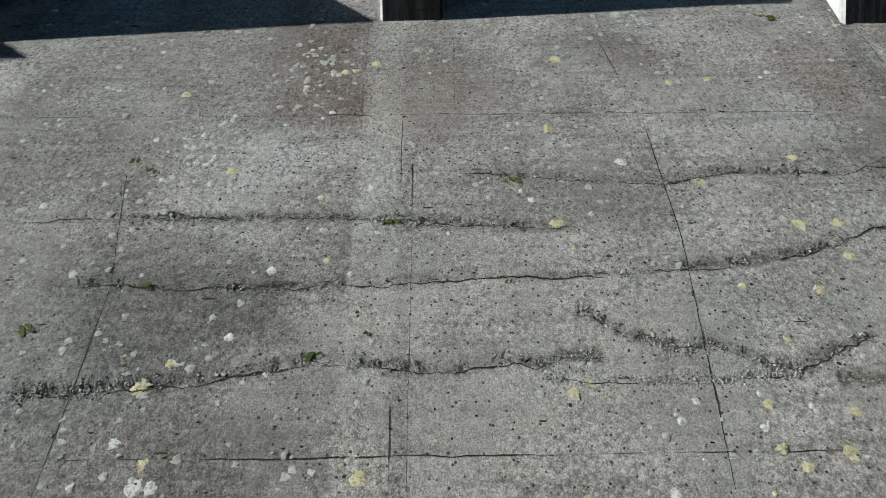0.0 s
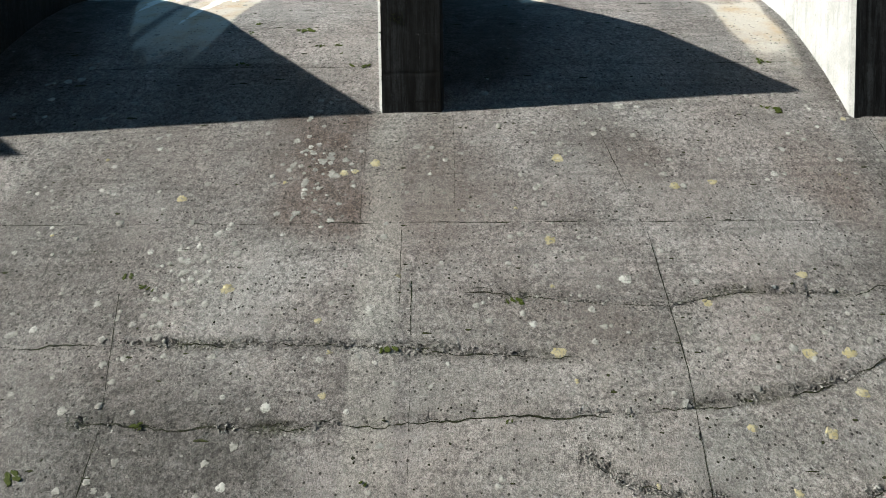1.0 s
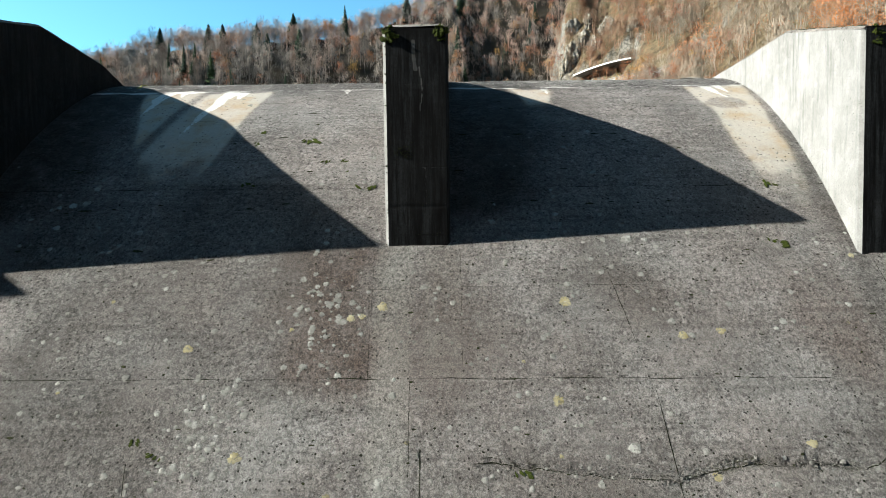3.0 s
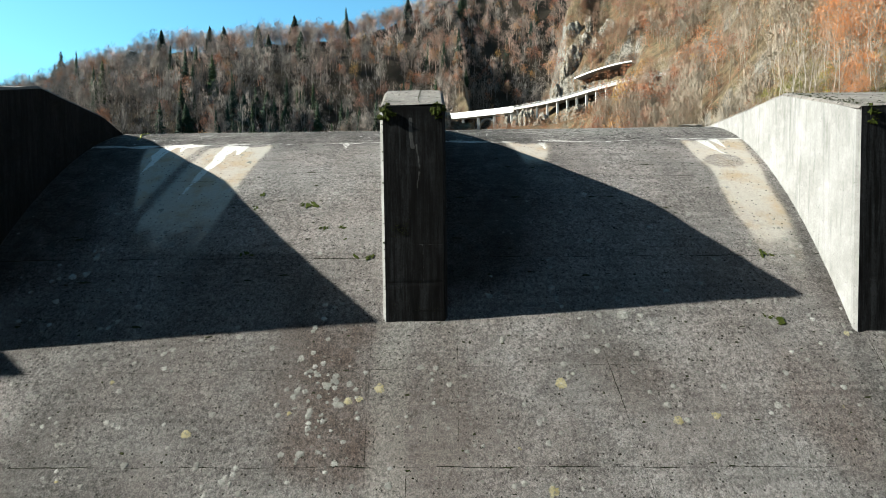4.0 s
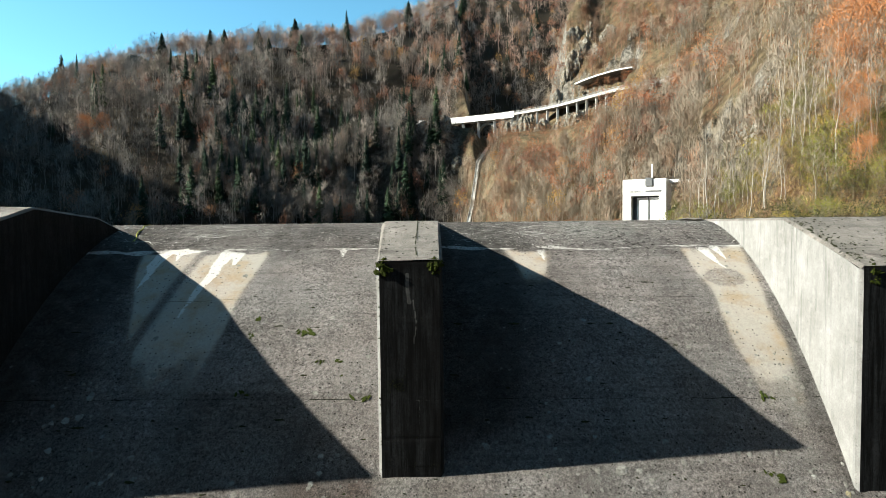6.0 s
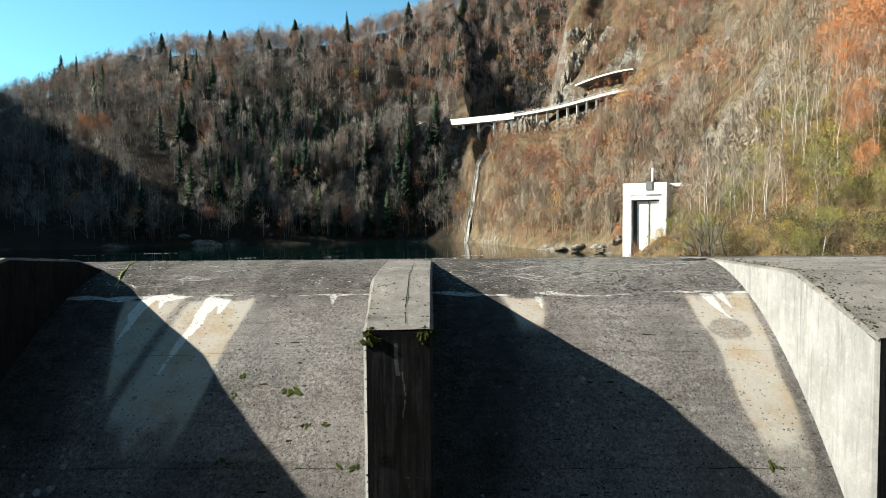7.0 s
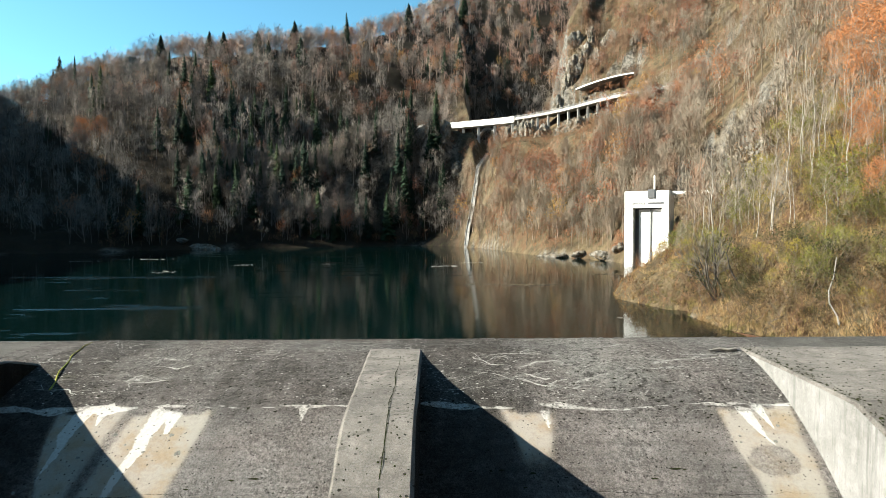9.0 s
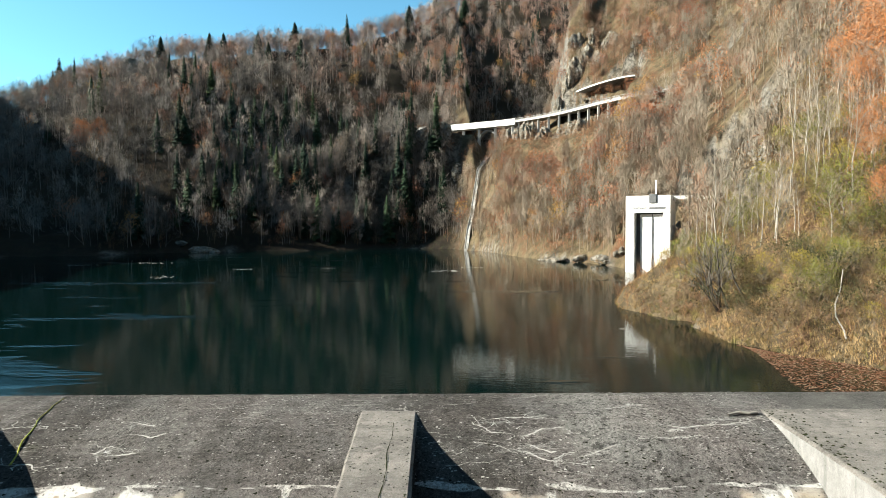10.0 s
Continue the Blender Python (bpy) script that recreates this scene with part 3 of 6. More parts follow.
calcite = np.maximum(calcite, (0.7 + 0.6 * smooth(-0.3, 0.3, fbm(FX * 0.7, FX * 0 + 3, 3, 72))) * line_mask(FZ - vein_level, 0.03 + 0.05 * smooth(-0.2, 0.5, fbm(FX * 1.1, FX * 0 + 8, 3, 74))))
calcite = np.clip(calcite * (0.75 + 0.5 * edge_noise), 0, 1)
veins = smooth(2.98, 3.2, FZ) * (FY < 7.1) * (0.78 + 0.22 * smooth(0.5, 2.0, FX)) * (0.7 + 0.5 * fbm(FX * 0.6, FY * 0.9, 3, 97))
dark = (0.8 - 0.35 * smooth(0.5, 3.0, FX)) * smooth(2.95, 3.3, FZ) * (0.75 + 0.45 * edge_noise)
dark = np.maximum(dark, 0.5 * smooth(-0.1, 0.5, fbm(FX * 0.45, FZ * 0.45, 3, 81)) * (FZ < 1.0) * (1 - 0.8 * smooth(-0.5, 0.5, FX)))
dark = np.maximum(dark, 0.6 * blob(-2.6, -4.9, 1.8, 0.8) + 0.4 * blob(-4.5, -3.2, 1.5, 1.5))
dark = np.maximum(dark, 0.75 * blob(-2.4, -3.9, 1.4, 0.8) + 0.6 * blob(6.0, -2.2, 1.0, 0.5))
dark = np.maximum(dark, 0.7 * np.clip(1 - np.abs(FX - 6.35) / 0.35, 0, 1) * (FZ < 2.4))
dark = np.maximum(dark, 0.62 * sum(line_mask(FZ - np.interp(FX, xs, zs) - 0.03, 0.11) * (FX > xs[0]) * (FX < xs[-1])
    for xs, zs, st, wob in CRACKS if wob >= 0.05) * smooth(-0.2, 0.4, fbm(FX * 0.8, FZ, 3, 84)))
# Floor beside the walls darkened: deep shade of the bays put into colour.
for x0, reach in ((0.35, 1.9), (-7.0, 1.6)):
    bay_shade = 1 - smooth(0.5 * reach, 1.3 * reach, FX - x0 + 0.5 * fbm(FX * 0.9, FZ * 0.9, 4, 88) + 0.25 * (2.0 - FZ))
    dark = np.maximum(dark, 0.9 * bay_shade * (FX > x0 - 0.2) * smooth(0.1, 0.7, FZ + 0.3 * fbm(FX * 2, FZ * 2, 3, 89)))
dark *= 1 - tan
pale = 1.0 * smooth(-0.62, -0.56, FX) * (1 - smooth(-0.14, -0.04, FX)) * (FZ < 0)
pale = np.maximum(pale, 0.45 * smooth(0.07, 0.09, FX) * (1 - smooth(0.55, 0.65, FX)) * (FZ < 0) * (FZ > -1.6))
pale = np.maximum(pale, 0.85 * blob(3.9, 3.6, 1.1, 0.2) + 0.4 * blob(-4.6, 3.6, 1.2, 0.15) + 0.35 * blob(-2.2, -2.3, 0.8, 0.5, 0.6))
pale = np.maximum(pale, 0.5 * smooth(0.0, 0.15, FX) * smooth(2.3, 3.0, -FZ) * (0.7 + 0.6 * fbm(FX * 0.7, FZ * 0.7, 3, 87)))
pale = pale * (0.75 + 0.5 * fbm(FX * 3, FZ * 3, 3, 83))
rust = np.maximum(0.9 * blob(-1.15, -0.75, 0.75, 0.95, 0.5), 0.5 * blob(0.3, -0.9, 0.8, 1.0)) * (1 - smooth(-0.1, 0.1, FZ))
rust = np.maximum(rust, 0.5 * blob(5.6, -0.9, 0.5, 0.8) + 0.35 * blob(2.9, -0.6, 0.6, 0.5) + 0.4 * blob(1.9, -2.8, 0.9, 0.35))
lane = (FX < -0.63) * (FX > -1.42 + 0.15 * edge_noise) * smooth(-1.66, -1.58, FZ) * (1 - smooth(-0.25, -0.02, FZ + 0.2 * edge_noise))
rust = np.maximum(rust, 1.0 * lane * (0.75 + 0.5 * fbm(FX * 2, FZ * 2, 3, 64)))
lane = (FX > 0.06) * (FX < 0.60) * (FZ > -1.6) * (FZ < -0.05)
rust = np.maximum(rust, 0.5 * lane * (0.8 + 0.6 * fbm(FX * 3, FZ * 1.2, 3, 65)))
rust = np.maximum(rust, 0.8 * blob(7.0, -0.45, 0.45, 0.22, 0.3))
rust = rust * (0.8 + 0.4 * edge_noise)
mossy = np.clip(ragged * 0.7 + 0.6 * blob(-6.4, 3.55, 0.35, 0.1), 0, 1) * smooth(0.0, 0.4, fbm(FX * 3, S * 3, 3, 85))
circle = np.hypot((FX - 5.98) / 0.40, (FZ - 2.62) / 0.17) + 0.12 * edge_noise
tan = np.clip(tan * (1 - 0.5 * (1 - smooth(0.85, 1.0, circle))), 0, 1)
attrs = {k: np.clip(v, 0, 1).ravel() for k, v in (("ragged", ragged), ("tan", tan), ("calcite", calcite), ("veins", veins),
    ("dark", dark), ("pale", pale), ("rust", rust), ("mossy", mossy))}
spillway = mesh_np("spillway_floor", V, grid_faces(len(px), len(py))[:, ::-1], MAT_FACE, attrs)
tagged(spillway, "weathered grey concrete spillway with cracked lift joints", "spillway", kind="structure")

MAT_PLAIN_FACE = concrete("dam concrete")


def dam_block(name, x0, x1, y_low, top):
    """A stretch of dam with the overflow profile in front and an upright back."""
    ys, zs = profile(y_low, 7.3, 0.25)
    zs = zs + top
    pts = [(y, z) for y, z in zip(ys, zs)] + [(7.31, -30), (y_low, -30)]
    bm = bmesh.new()
    a = [bm.verts.new((x0, y, z)) for y, z in pts]
    b = [bm.verts.new((x1, y, z)) for y, z in pts]
    n = len(pts)
    for i in range(n):
        j = (i + 1) % n
        bm.faces.new((a[i], a[j], b[j], b[i]))
    bm.faces.new(a[::-1])
    bm.faces.new(b)
    bmesh.ops.recalc_face_normals(bm, faces=bm.faces)
    return tagged(part(name, bm, MAT_PLAIN_FACE), "weathered grey concrete dam body", "dam", kind="structure")


dam_block("wall_core", FX0, FX1, -6.2, -0.08)
dam_block("wall_left", -75, FX0, -26, 0.0)
dam_block("wall_right", FX1, 75, -26, 0.0)
dam_block("wall_apron", FX0, FX1, -26, -0.10)


# ---------------------------------------------------------------- piers
def pier(name, front, back, knots, label, foot=0.4, bow=0.0):
    """A dividing wall: plan edges at the front and back, top sloping down to an upright nose."""
    (xa, xb), (xc, xd) = front, back
    ky, kz = zip(*knots)
    y_front, y_end, z_front = ky[0], ky[-1], kz[0]
    thing = tagged(empty(name, ((xa + xb) / 2, y_front, float(crest(y_front)))), label, "pier")
    inv = Matrix.Translation(-thing.location)
    ys = sorted(set(np.linspace(y_front, y_end, 18)) | set(ky))
    c = 0.045

    def edge(y):
        f = (y - y_front) / (6.0 - y_front)
        g = f + bow * math.sin(math.pi * min(1, f))
        return xa + (xc - xa) * g, xb + (xd - xb) * f

    def lvl(y):
        return float(np.interp(y, ky, kz))

    rng = random.Random(5)

    def sheet(rows, nm, mat, lab):
        bm = bmesh.new()
        vs = [[bm.verts.new(p) for p in r] for r in rows]
        for r0, r1 in zip(vs, vs[1:]):
            for k in range(len(r0) - 1):
                bm.faces.new((r0[k], r0[k + 1], r1[k + 1], r1[k]))
        bmesh.ops.recalc_face_normals(bm, faces=bm.faces)
        bm.transform(inv)
        return part(nm, bm, mat, thing, lab)

    # top slab with worn edges
    rows = []
    for y in ys:
        a, b = edge(y)
        z = lvl(y)
        w = [rng.uniform(-0.008, 0.008) for _ in range(4)]
        mids = [a + c + (b - a - 2 * c) * k / 6 for k in range(7)]
        rows.append([(a + w[0], y, z - c), *[(m, y, z + 0.006 * math.sin(9 * y + 5 * m)) for m in mids], (b + w[1], y, z - c)])
    sheet(rows, "top", MAT_PIER_TOP, "worn pale grey concrete top")
    # Left side pale as sunlit; shade of the right side is painted in.
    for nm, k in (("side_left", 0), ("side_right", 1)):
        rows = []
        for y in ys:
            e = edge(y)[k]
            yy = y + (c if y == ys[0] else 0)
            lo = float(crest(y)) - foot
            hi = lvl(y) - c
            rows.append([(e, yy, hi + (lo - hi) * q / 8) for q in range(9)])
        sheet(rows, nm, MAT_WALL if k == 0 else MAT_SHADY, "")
    a, b = edge(y_front)
    lo = float(crest(y_front)) - foot
    hi = z_front - c
    cell = 0.025 if b - a < 1.5 else 0.05
    nx = np.linspace(a + c, b - c, max(8, int((b - a) / cell)))
    nz = np.linspace(hi + 0.02, lo, int((hi - lo) / cell))
    QX, QZ = np.meshgrid(nx, nz, indexing="ij")
    mx, w = (QX - (a + b) / 2) * 0.92 / min(1.6, b - a), 0.012
    drip = np.maximum(np.exp(-((mx + 0.01 - 0.02 * np.sin(QZ * 6)) / 0.03) ** 2) * (QZ < 3.0) * (QZ > 2.55), 0.7 * np.exp(-((mx - 0.07 - 0.02 * np.sin(QZ * 9)) / 0.02) ** 2) * (QZ < 2.62) * (QZ > 1.95))
    marks = np.maximum(drip, 0.62 * line_mask(QZ - 2.35, w) + 0.6 * line_mask(QZ - 1.14, w) * (mx > -0.03))
    for lx in (-0.09, 0.12, 0.40):
        marks = np.maximum(marks, 0.75 * line_mask(mx - lx, w) * (QZ < 1.14) * (QZ > 0.6))
    front_dark = np.clip(np.exp(-((mx - 0.02) / 0.06) ** 2) * (QZ < 2.3) + 0.8 * line_mask(QZ - 0.57 - 0.02 * fbm(QX * 6, QZ * 0, 3, 18), 0.03) * smooth(-0.2, 0.3, fbm(QX * 5, QZ * 3, 3, 17)) * (np.abs(mx + 0.02) < 0.34) + line_mask(QZ - 0.15, 0.015) * (np.abs(mx - 0.15) < 0.2)
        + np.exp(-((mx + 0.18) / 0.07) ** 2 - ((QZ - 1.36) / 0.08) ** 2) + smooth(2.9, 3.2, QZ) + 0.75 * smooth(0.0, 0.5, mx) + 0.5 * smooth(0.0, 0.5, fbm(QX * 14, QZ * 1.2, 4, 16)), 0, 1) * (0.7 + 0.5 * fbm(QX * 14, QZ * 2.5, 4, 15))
    QY = y_front + 0.0015 * fbm(QX * 5, QZ * 5, 4, 14) + 0.004 * line_mask(QZ - 0.57, 0.03)
    grid = np.stack([QX, QY, QZ], -1).reshape(-1, 3) - np.array(thing.location)
    front_ob = mesh_np("nose", grid, grid_faces(len(nx), len(nz)), MAT_BLACK, {"calcite": marks.ravel(), "front_dark": np.clip(front_dark, 0, 1).ravel()})
    front_ob.parent = thing
    front_ob["label"] = "blackish upright concrete front"
    # Chamfers likewise carry sun and shade in their colour, left pale, right dark.
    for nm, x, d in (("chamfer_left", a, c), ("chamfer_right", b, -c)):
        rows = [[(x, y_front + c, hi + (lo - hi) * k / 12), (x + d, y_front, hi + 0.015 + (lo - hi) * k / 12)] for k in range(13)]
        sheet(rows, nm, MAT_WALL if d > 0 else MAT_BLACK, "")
    return thing


pier("pier", (-0.49, 0.47), (-0.76, 0.35), ((-0.04, 3.19), (1.6, 3.76), (6.0, 3.76)), "narrow concrete dividing pier with blackish front")
pier("abutment", (6.39, 11.0), (6.90, 11.0), ((-0.22, 3.06), (2.2, 3.76), (6.0, 3.76)), "broad pale concrete abutment wall beside the spillway", 0.4, 0.17)
pier("dividing_wall", (-8.1, -7.0), (-8.3, -7.12), ((-0.36, 3.42), (2.33, 4.1), (4.4, 3.93), (5.5, 3.6)), "concrete dividing wall standing in its own shade")


pier("dividing_wall", (-15.4, -14.3), (-15.6, -14.4), ((-1.0, 4.08), (2.0, 4.4), (4.4, 3.95), (5.5, 3.6)), "concrete dividing wall of the next bay")

# ---------------------------------------------------------------- growth on the concrete
def lichen(name, a, b):
    n = Nodes(name)
    blot = n.noise(28, 5, 0.75)
    col = n.mix(n.ramp(n.noise(9, 4, 0.6), 0.35, 0.65), a, b)
    col = n.mix(n.ramp(blot, 0.48, 0.58, 0, 0.8), col, (0.10, 0.095, 0.085))
    return n.done(col, 0.95, n.noise(70, 4, 0.75), 1.0, 0.01, 0.1)


MAT_LICHEN_Y = lichen("yellow lichen", (0.195, 0.167, 0.084), (0.260, 0.232, 0.149))
MAT_LICHEN_W = lichen("whitish lichen", (0.20, 0.197, 0.18), (0.27, 0.266, 0.245))
MAT_LICHEN_G = lichen("grey lichen", (0.15, 0.146, 0.132), (0.205, 0.20, 0.182))
MAT_MOSS = plain("moss", (0.017, 0.025, 0.005), (0.050, 0.061, 0.008), 20, 0.95, 0.1, 0.8, 0.01)
face_y = np.linspace(-6.2, 7.2, 3000)
face_z = crest(face_y)


def y_at(z):
    return float(np.interp(z, face_z[:2700], face_y[:2700]))


def face_at(x, y):
    """Offset of the worn surface from the smooth profile."""
    i = min(len(px) - 1, max(0, int(round((x - FX0) / (FX1 - FX0) * (len(px) - 1)))))
    return float(disp[i, min(len(py) - 1, int(np.searchsorted(py, y)))])


def lichen_patches(name, spots, mat, label):
    """Thin crusts with lobed rims lying on the spillway face: (x, level, radius)."""
    rng = random.Random(len(spots) * 7 + 1)
    verts, tris = [], []
    for x, z, r in spots:
        y0 = y_at(z)
        ny, nz = (float(q) for q in normal_at(y0))
        ty, tz = nz, -ny
        n = 13 if r < 0.03 else 26
        base = len(verts)
        lift = face_at(x, y0) + 0.004
        verts.append((x, y0 + ny * lift, z + nz * lift))
        ph = [rng.uniform(0, 6.3) for _ in range(3)]
        squash = rng.uniform(0.75, 1.1)
        for ring, f, up in ((0, 0.7, 0.0), (1, 1.0, -0.0025)):
            for k in range(n):
                w = 2 * math.pi * k / n
                rr = r * f * (1 + 0.10 * math.sin(3 * w + ph[0]) + 0.08 * math.sin(5 * w + ph[1]) + rng.uniform(-0.2, 0.2))
                a, b = rr * math.cos(w), rr * squash * math.sin(w)
                yy = y0 + ty * b
                zz = float(crest(yy))
                lift = face_at(x + a, yy) + 0.004
                verts.append((x + a, yy + ny * (lift + up), zz + nz * (lift + up)))
        for k in range(n):
            j = (k + 1) % n
            tris.append((base, base + 1 + k, base + 1 + j))
            tris.append((base + 1 + k, base + 1 + n + k, base + 1 + n + j))
            tris.append((base + 1 + k, base + 1 + n + j, base + 1 + j))
    return tagged(mesh_np(name, verts, tris, mat), label, "lichen", kind="stuff")


rng = random.Random(11)
YELLOW = [(-2.37, -4.44, 0.07), (-2.42, -4.47, 0.06), (-0.34, -5.10, 0.075), (1.57, -4.55, 0.06), (1.73, -4.48, 0.05), (3.27, -4.95, 0.055),
          (3.43, -5.07, 0.06), (3.84, -4.99, 0.065), (4.33, -3.08, 0.075), (4.76, -3.08, 0.07), (4.70, -3.42, 0.065), (4.21, -3.74, 0.06),
          (3.46, -3.69, 0.05), (-2.09, -2.37, 0.075), (1.66, -3.04, 0.075), (-0.48, -0.81, 0.07), (2.02, -0.78, 0.075), (4.02, -1.15, 0.06)]
YELLOW += [(1.75, -1.87, 0.07), (3.43, -2.58, 0.055), (4.64, -2.30, 0.06), (-2.99, -1.28, 0.07), (-0.9, -0.95, 0.06), (-0.75, -0.93, 0.05),
           (3.29, -4.65, 0.05), (4.04, -4.71, 0.055), (-2.17, -4.28, 0.05), (-2.17, -4.99, 0.05), (3.5, -1.2, 0.06)]
WHITE = [(2.56, -2.32, 0.075), (-1.39, -3.48, 0.05), (-2.19, -5.13, 0.08), (-2.04, -5.14, 0.06), (-2.46, -4.85, 0.055), (3.1, 0.05, 0.08), (3.35, 0.04, 0.05)]
for _ in range(32):
    YELLOW.append((rng.uniform(-7, 6.3), rng.uniform(-5.9, -0.2), rng.uniform(0.02, 0.045)))
GREY = []
while len(GREY) < 2100:
    x, z = rng.uniform(-7, 6.4), rng.choice((rng.uniform(-6, 0.4), rng.uniform(-6, 3.0)))
    d = float(fbm(np.array([x * 0.7]), np.array([z * 0.7]), 3, 93)[0])
    patch = math.exp(-((x + 2.6) / 0.5) ** 2 - ((z + 2.25) / 0.6) ** 2) + math.exp(-((x + 1.3) / 0.5) ** 2 - ((z + 0.9) / 0.6) ** 2) + math.exp(-((x + 5.0) / 0.8) ** 2 - ((z - 1.0) / 0.9) ** 2)
    if rng.random() < 0.40 + 0.6 * d + 0.8 * patch:
        GREY.append((x, z, rng.choice((0.008, 0.010, 0.013, 0.018, 0.024, 0.036)) * rng.uniform(0.8, 1.3) * (1 + 0.5 * patch)))
for cx, cz, sx, sz, count in ((-2.65, -2.2, 0.24, 0.30, 170), (-1.3, -0.85, 0.28, 0.4, 100), (-5.2, 1.3, 0.5, 0.6, 60), (1.75, -2.1, 0.25, 0.4, 22), (-3.0, -0.4, 0.3, 0.4, 20), (4.4, -3.2, 0.4, 0.5, 20), (-2.3, -4.4, 0.5, 0.4, 25)):
    for _ in range(count):
        WHITE.append((rng.gauss(cx, sx) + 0.25 * rng.uniform(-1, 1), rng.gauss(cz, 1.2 * sz), rng.choice((0.010, 0.014, 0.022, 0.036)) * rng.uniform(0.7, 1.2)))
lichen_patches("yellow_lichen", YELLOW, MAT_LICHEN_Y, "pale yellow crusty lichen spots on the concrete face")
lichen_patches("white_lichen", WHITE[:7] + WHITE[7::4] + GREY[::6], MAT_LICHEN_W, "whitish crusty lichen spots on the concrete face")
lichen_patches("grey_lichen", [g for k, g in enumerate(GREY) if k % 6] + [g for k, g in enumerate(WHITE[7:]) if k % 4], MAT_LICHEN_G, "faint grey lichen spots on the concrete face")


def face_points(x, z_or_y, lift, by_level=True):
    """Points on the worn face from x and a level (or a plan y), raised by lift."""
    y = np.interp(z_or_y, face_z[:2700], face_y[:2700]) if by_level else np.asarray(z_or_y, float)
    fi = np.clip((x - FX0) / (FX1 - FX0) * (len(px) - 1), 0, len(px) - 1.001)
    fj = np.clip(np.interp(y, py, np.arange(len(py))), 0, len(py) - 1.001)
    i, j = fi.astype(int), fj.astype(int)
    a, b = fi - i, fj - j
    d = (disp[i, j] * (1 - a) + disp[i + 1, j] * a) * (1 - b) + (disp[i, j + 1] * (1 - a) + disp[i + 1, j + 1] * a) * b + lift
    ny, nz = normal_at(y)
    return np.stack([x, y + ny * d, crest(y) + nz * d], -1)


def ribbons(name, lines, mat, label, category, lift=0.003):
    """Jagged strips lying on the face: lines of (x, plan y, half width)."""
    vs, fs, base = [], [], 0
    for x, y, w in lines:
        tx, ty = np.gradient(x), np.gradient(y) * 1.3
        l = np.hypot(tx, ty) + 1e-9
        ox, oy = -ty / l * w, tx / l * w / 1.3
        for sx, sy in ((x - ox, y - oy), (x + ox, y + oy)):
            vs.append(face_points(sx, sy, lift, False))
        n = len(x)
        k = np.arange(n - 1)
        fs.append(np.stack([k, k + 1, n + k + 1, n + k], 1) + base)
        base += 2 * n
    return tagged(mesh_np(name, np.concatenate(vs), np.concatenate(fs), mat), label, category, kind="stuff")


def level_y(z):
    return np.interp(z, face_z[:2700], face_y[:2700])


def crack_lines():
    """The lift joints and cracks as jagged strips, and the upright joints between the pours."""
    out = []
    for k, (xs, zs, strength, wob) in enumerate(CRACKS):
        x = np.arange(xs[0], xs[-1], 0.014)
        zero = x * 0 + 3.7 * k
        z = np.interp(x, xs, zs) + wob * fbm(x * 2.2, zero, 4, 31) + (0.022 if wob > 0.03 else 0.005) * fbm(x * 9, zero, 3, 32)
        gape = np.clip(0.40 + 1.3 * fbm(x * 2.6, zero, 5, 33), 0.0, 1.6) * smooth(0, 0.3, x - xs[0]) * smooth(0, 0.3, xs[-1] - x)
        w = (0.0085 if wob > 0.03 else 0.0075) * strength * gape * (0.6 + 0.7 * value_noise(x * 40, zero, 34))
        out.append((x, level_y(z), w + 0.0006))
        if wob > 0.03:
            side = z + 0.03 + 0.05 * fbm(x * 3, zero, 3, 35)
            w2 = 0.007 * np.clip(fbm(x * 2.4, zero + 9, 4, 36) - 0.12, 0, 1) * (0.5 + value_noise(x * 50, zero, 37))
            out.append((x, level_y(side), w2 + 0.0001))
    for k, (xs, zs, strength) in enumerate(UPRIGHTS):
        z = np.arange(zs[-1], zs[0], 0.014)
        zero = z * 0 + 5.1 * k
        x = np.interp(-z, [-q for q in zs], xs) + 0.012 * fbm(z * 1.5, zero, 4, 38) + 0.004 * fbm(z * 14, zero, 2, 39)
        w = 0.008 * strength * np.clip(0.55 + 0.9 * fbm(z * 1.3, zero, 4, 40), 0.06, 1.2) * (0.5 + value_noise(z * 40, zero, 42))
        out.append((x, level_y(z), w))
    return out


MAT_CRACK = plain("dark earthy crack filling", (0.006, 0.006, 0.005), (0.022, 0.023, 0.012), 18, 0.95, 0.1, 0.8, 0.01)
MAT_CALCITE = plain("white lime sinter", (0.22, 0.21, 0.19), (0.36, 0.35, 0.33), 12, 0.8, 0.2, 0.4, 0.004)
ribbons("concrete_cracks", crack_lines(), MAT_CRACK, "dark jagged cracks and joints across the concrete face", "crack")

# chips of loosened stone along the cracks
rng = random.Random(71)
verts, tris = [], []
OCTA = ((1, 0, 0), (0, 1, 0), (-1, 0, 0), (0, -1, 0), (0, 0, 1), (0, 0, -0.6))
OCTA_F = ((0, 1, 4), (1, 2, 4), (2, 3, 4), (3, 0, 4), (1, 0, 5), (2, 1, 5), (3, 2, 5), (0, 3, 5))
chip_x, chip_z, chip_r = [], [], []
for k, (xs, zs, strength, wob) in enumerate(CRACKS):
    if wob < 0.045:
        continue
    for _ in range(int(560 * (xs[-1] - xs[0]))):
        x = rng.uniform(xs[0], xs[-1])
        thick = float(fbm(np.array([x * 1.1]), np.array([3.7 * k]), 3, 44)[0])
        if rng.random() > 0.25 + 1.5 * thick:
            continue
        chip_x.append(x)
        chip_z.append(float(np.interp(x, xs, zs)) + 0.02 + rng.gauss(0, 0.028 + 0.03 * max(0, thick)))
        chip_r.append(rng.choice((0.004, 0.006, 0.009, 0.013)) * rng.uniform(0.8, 1.3))
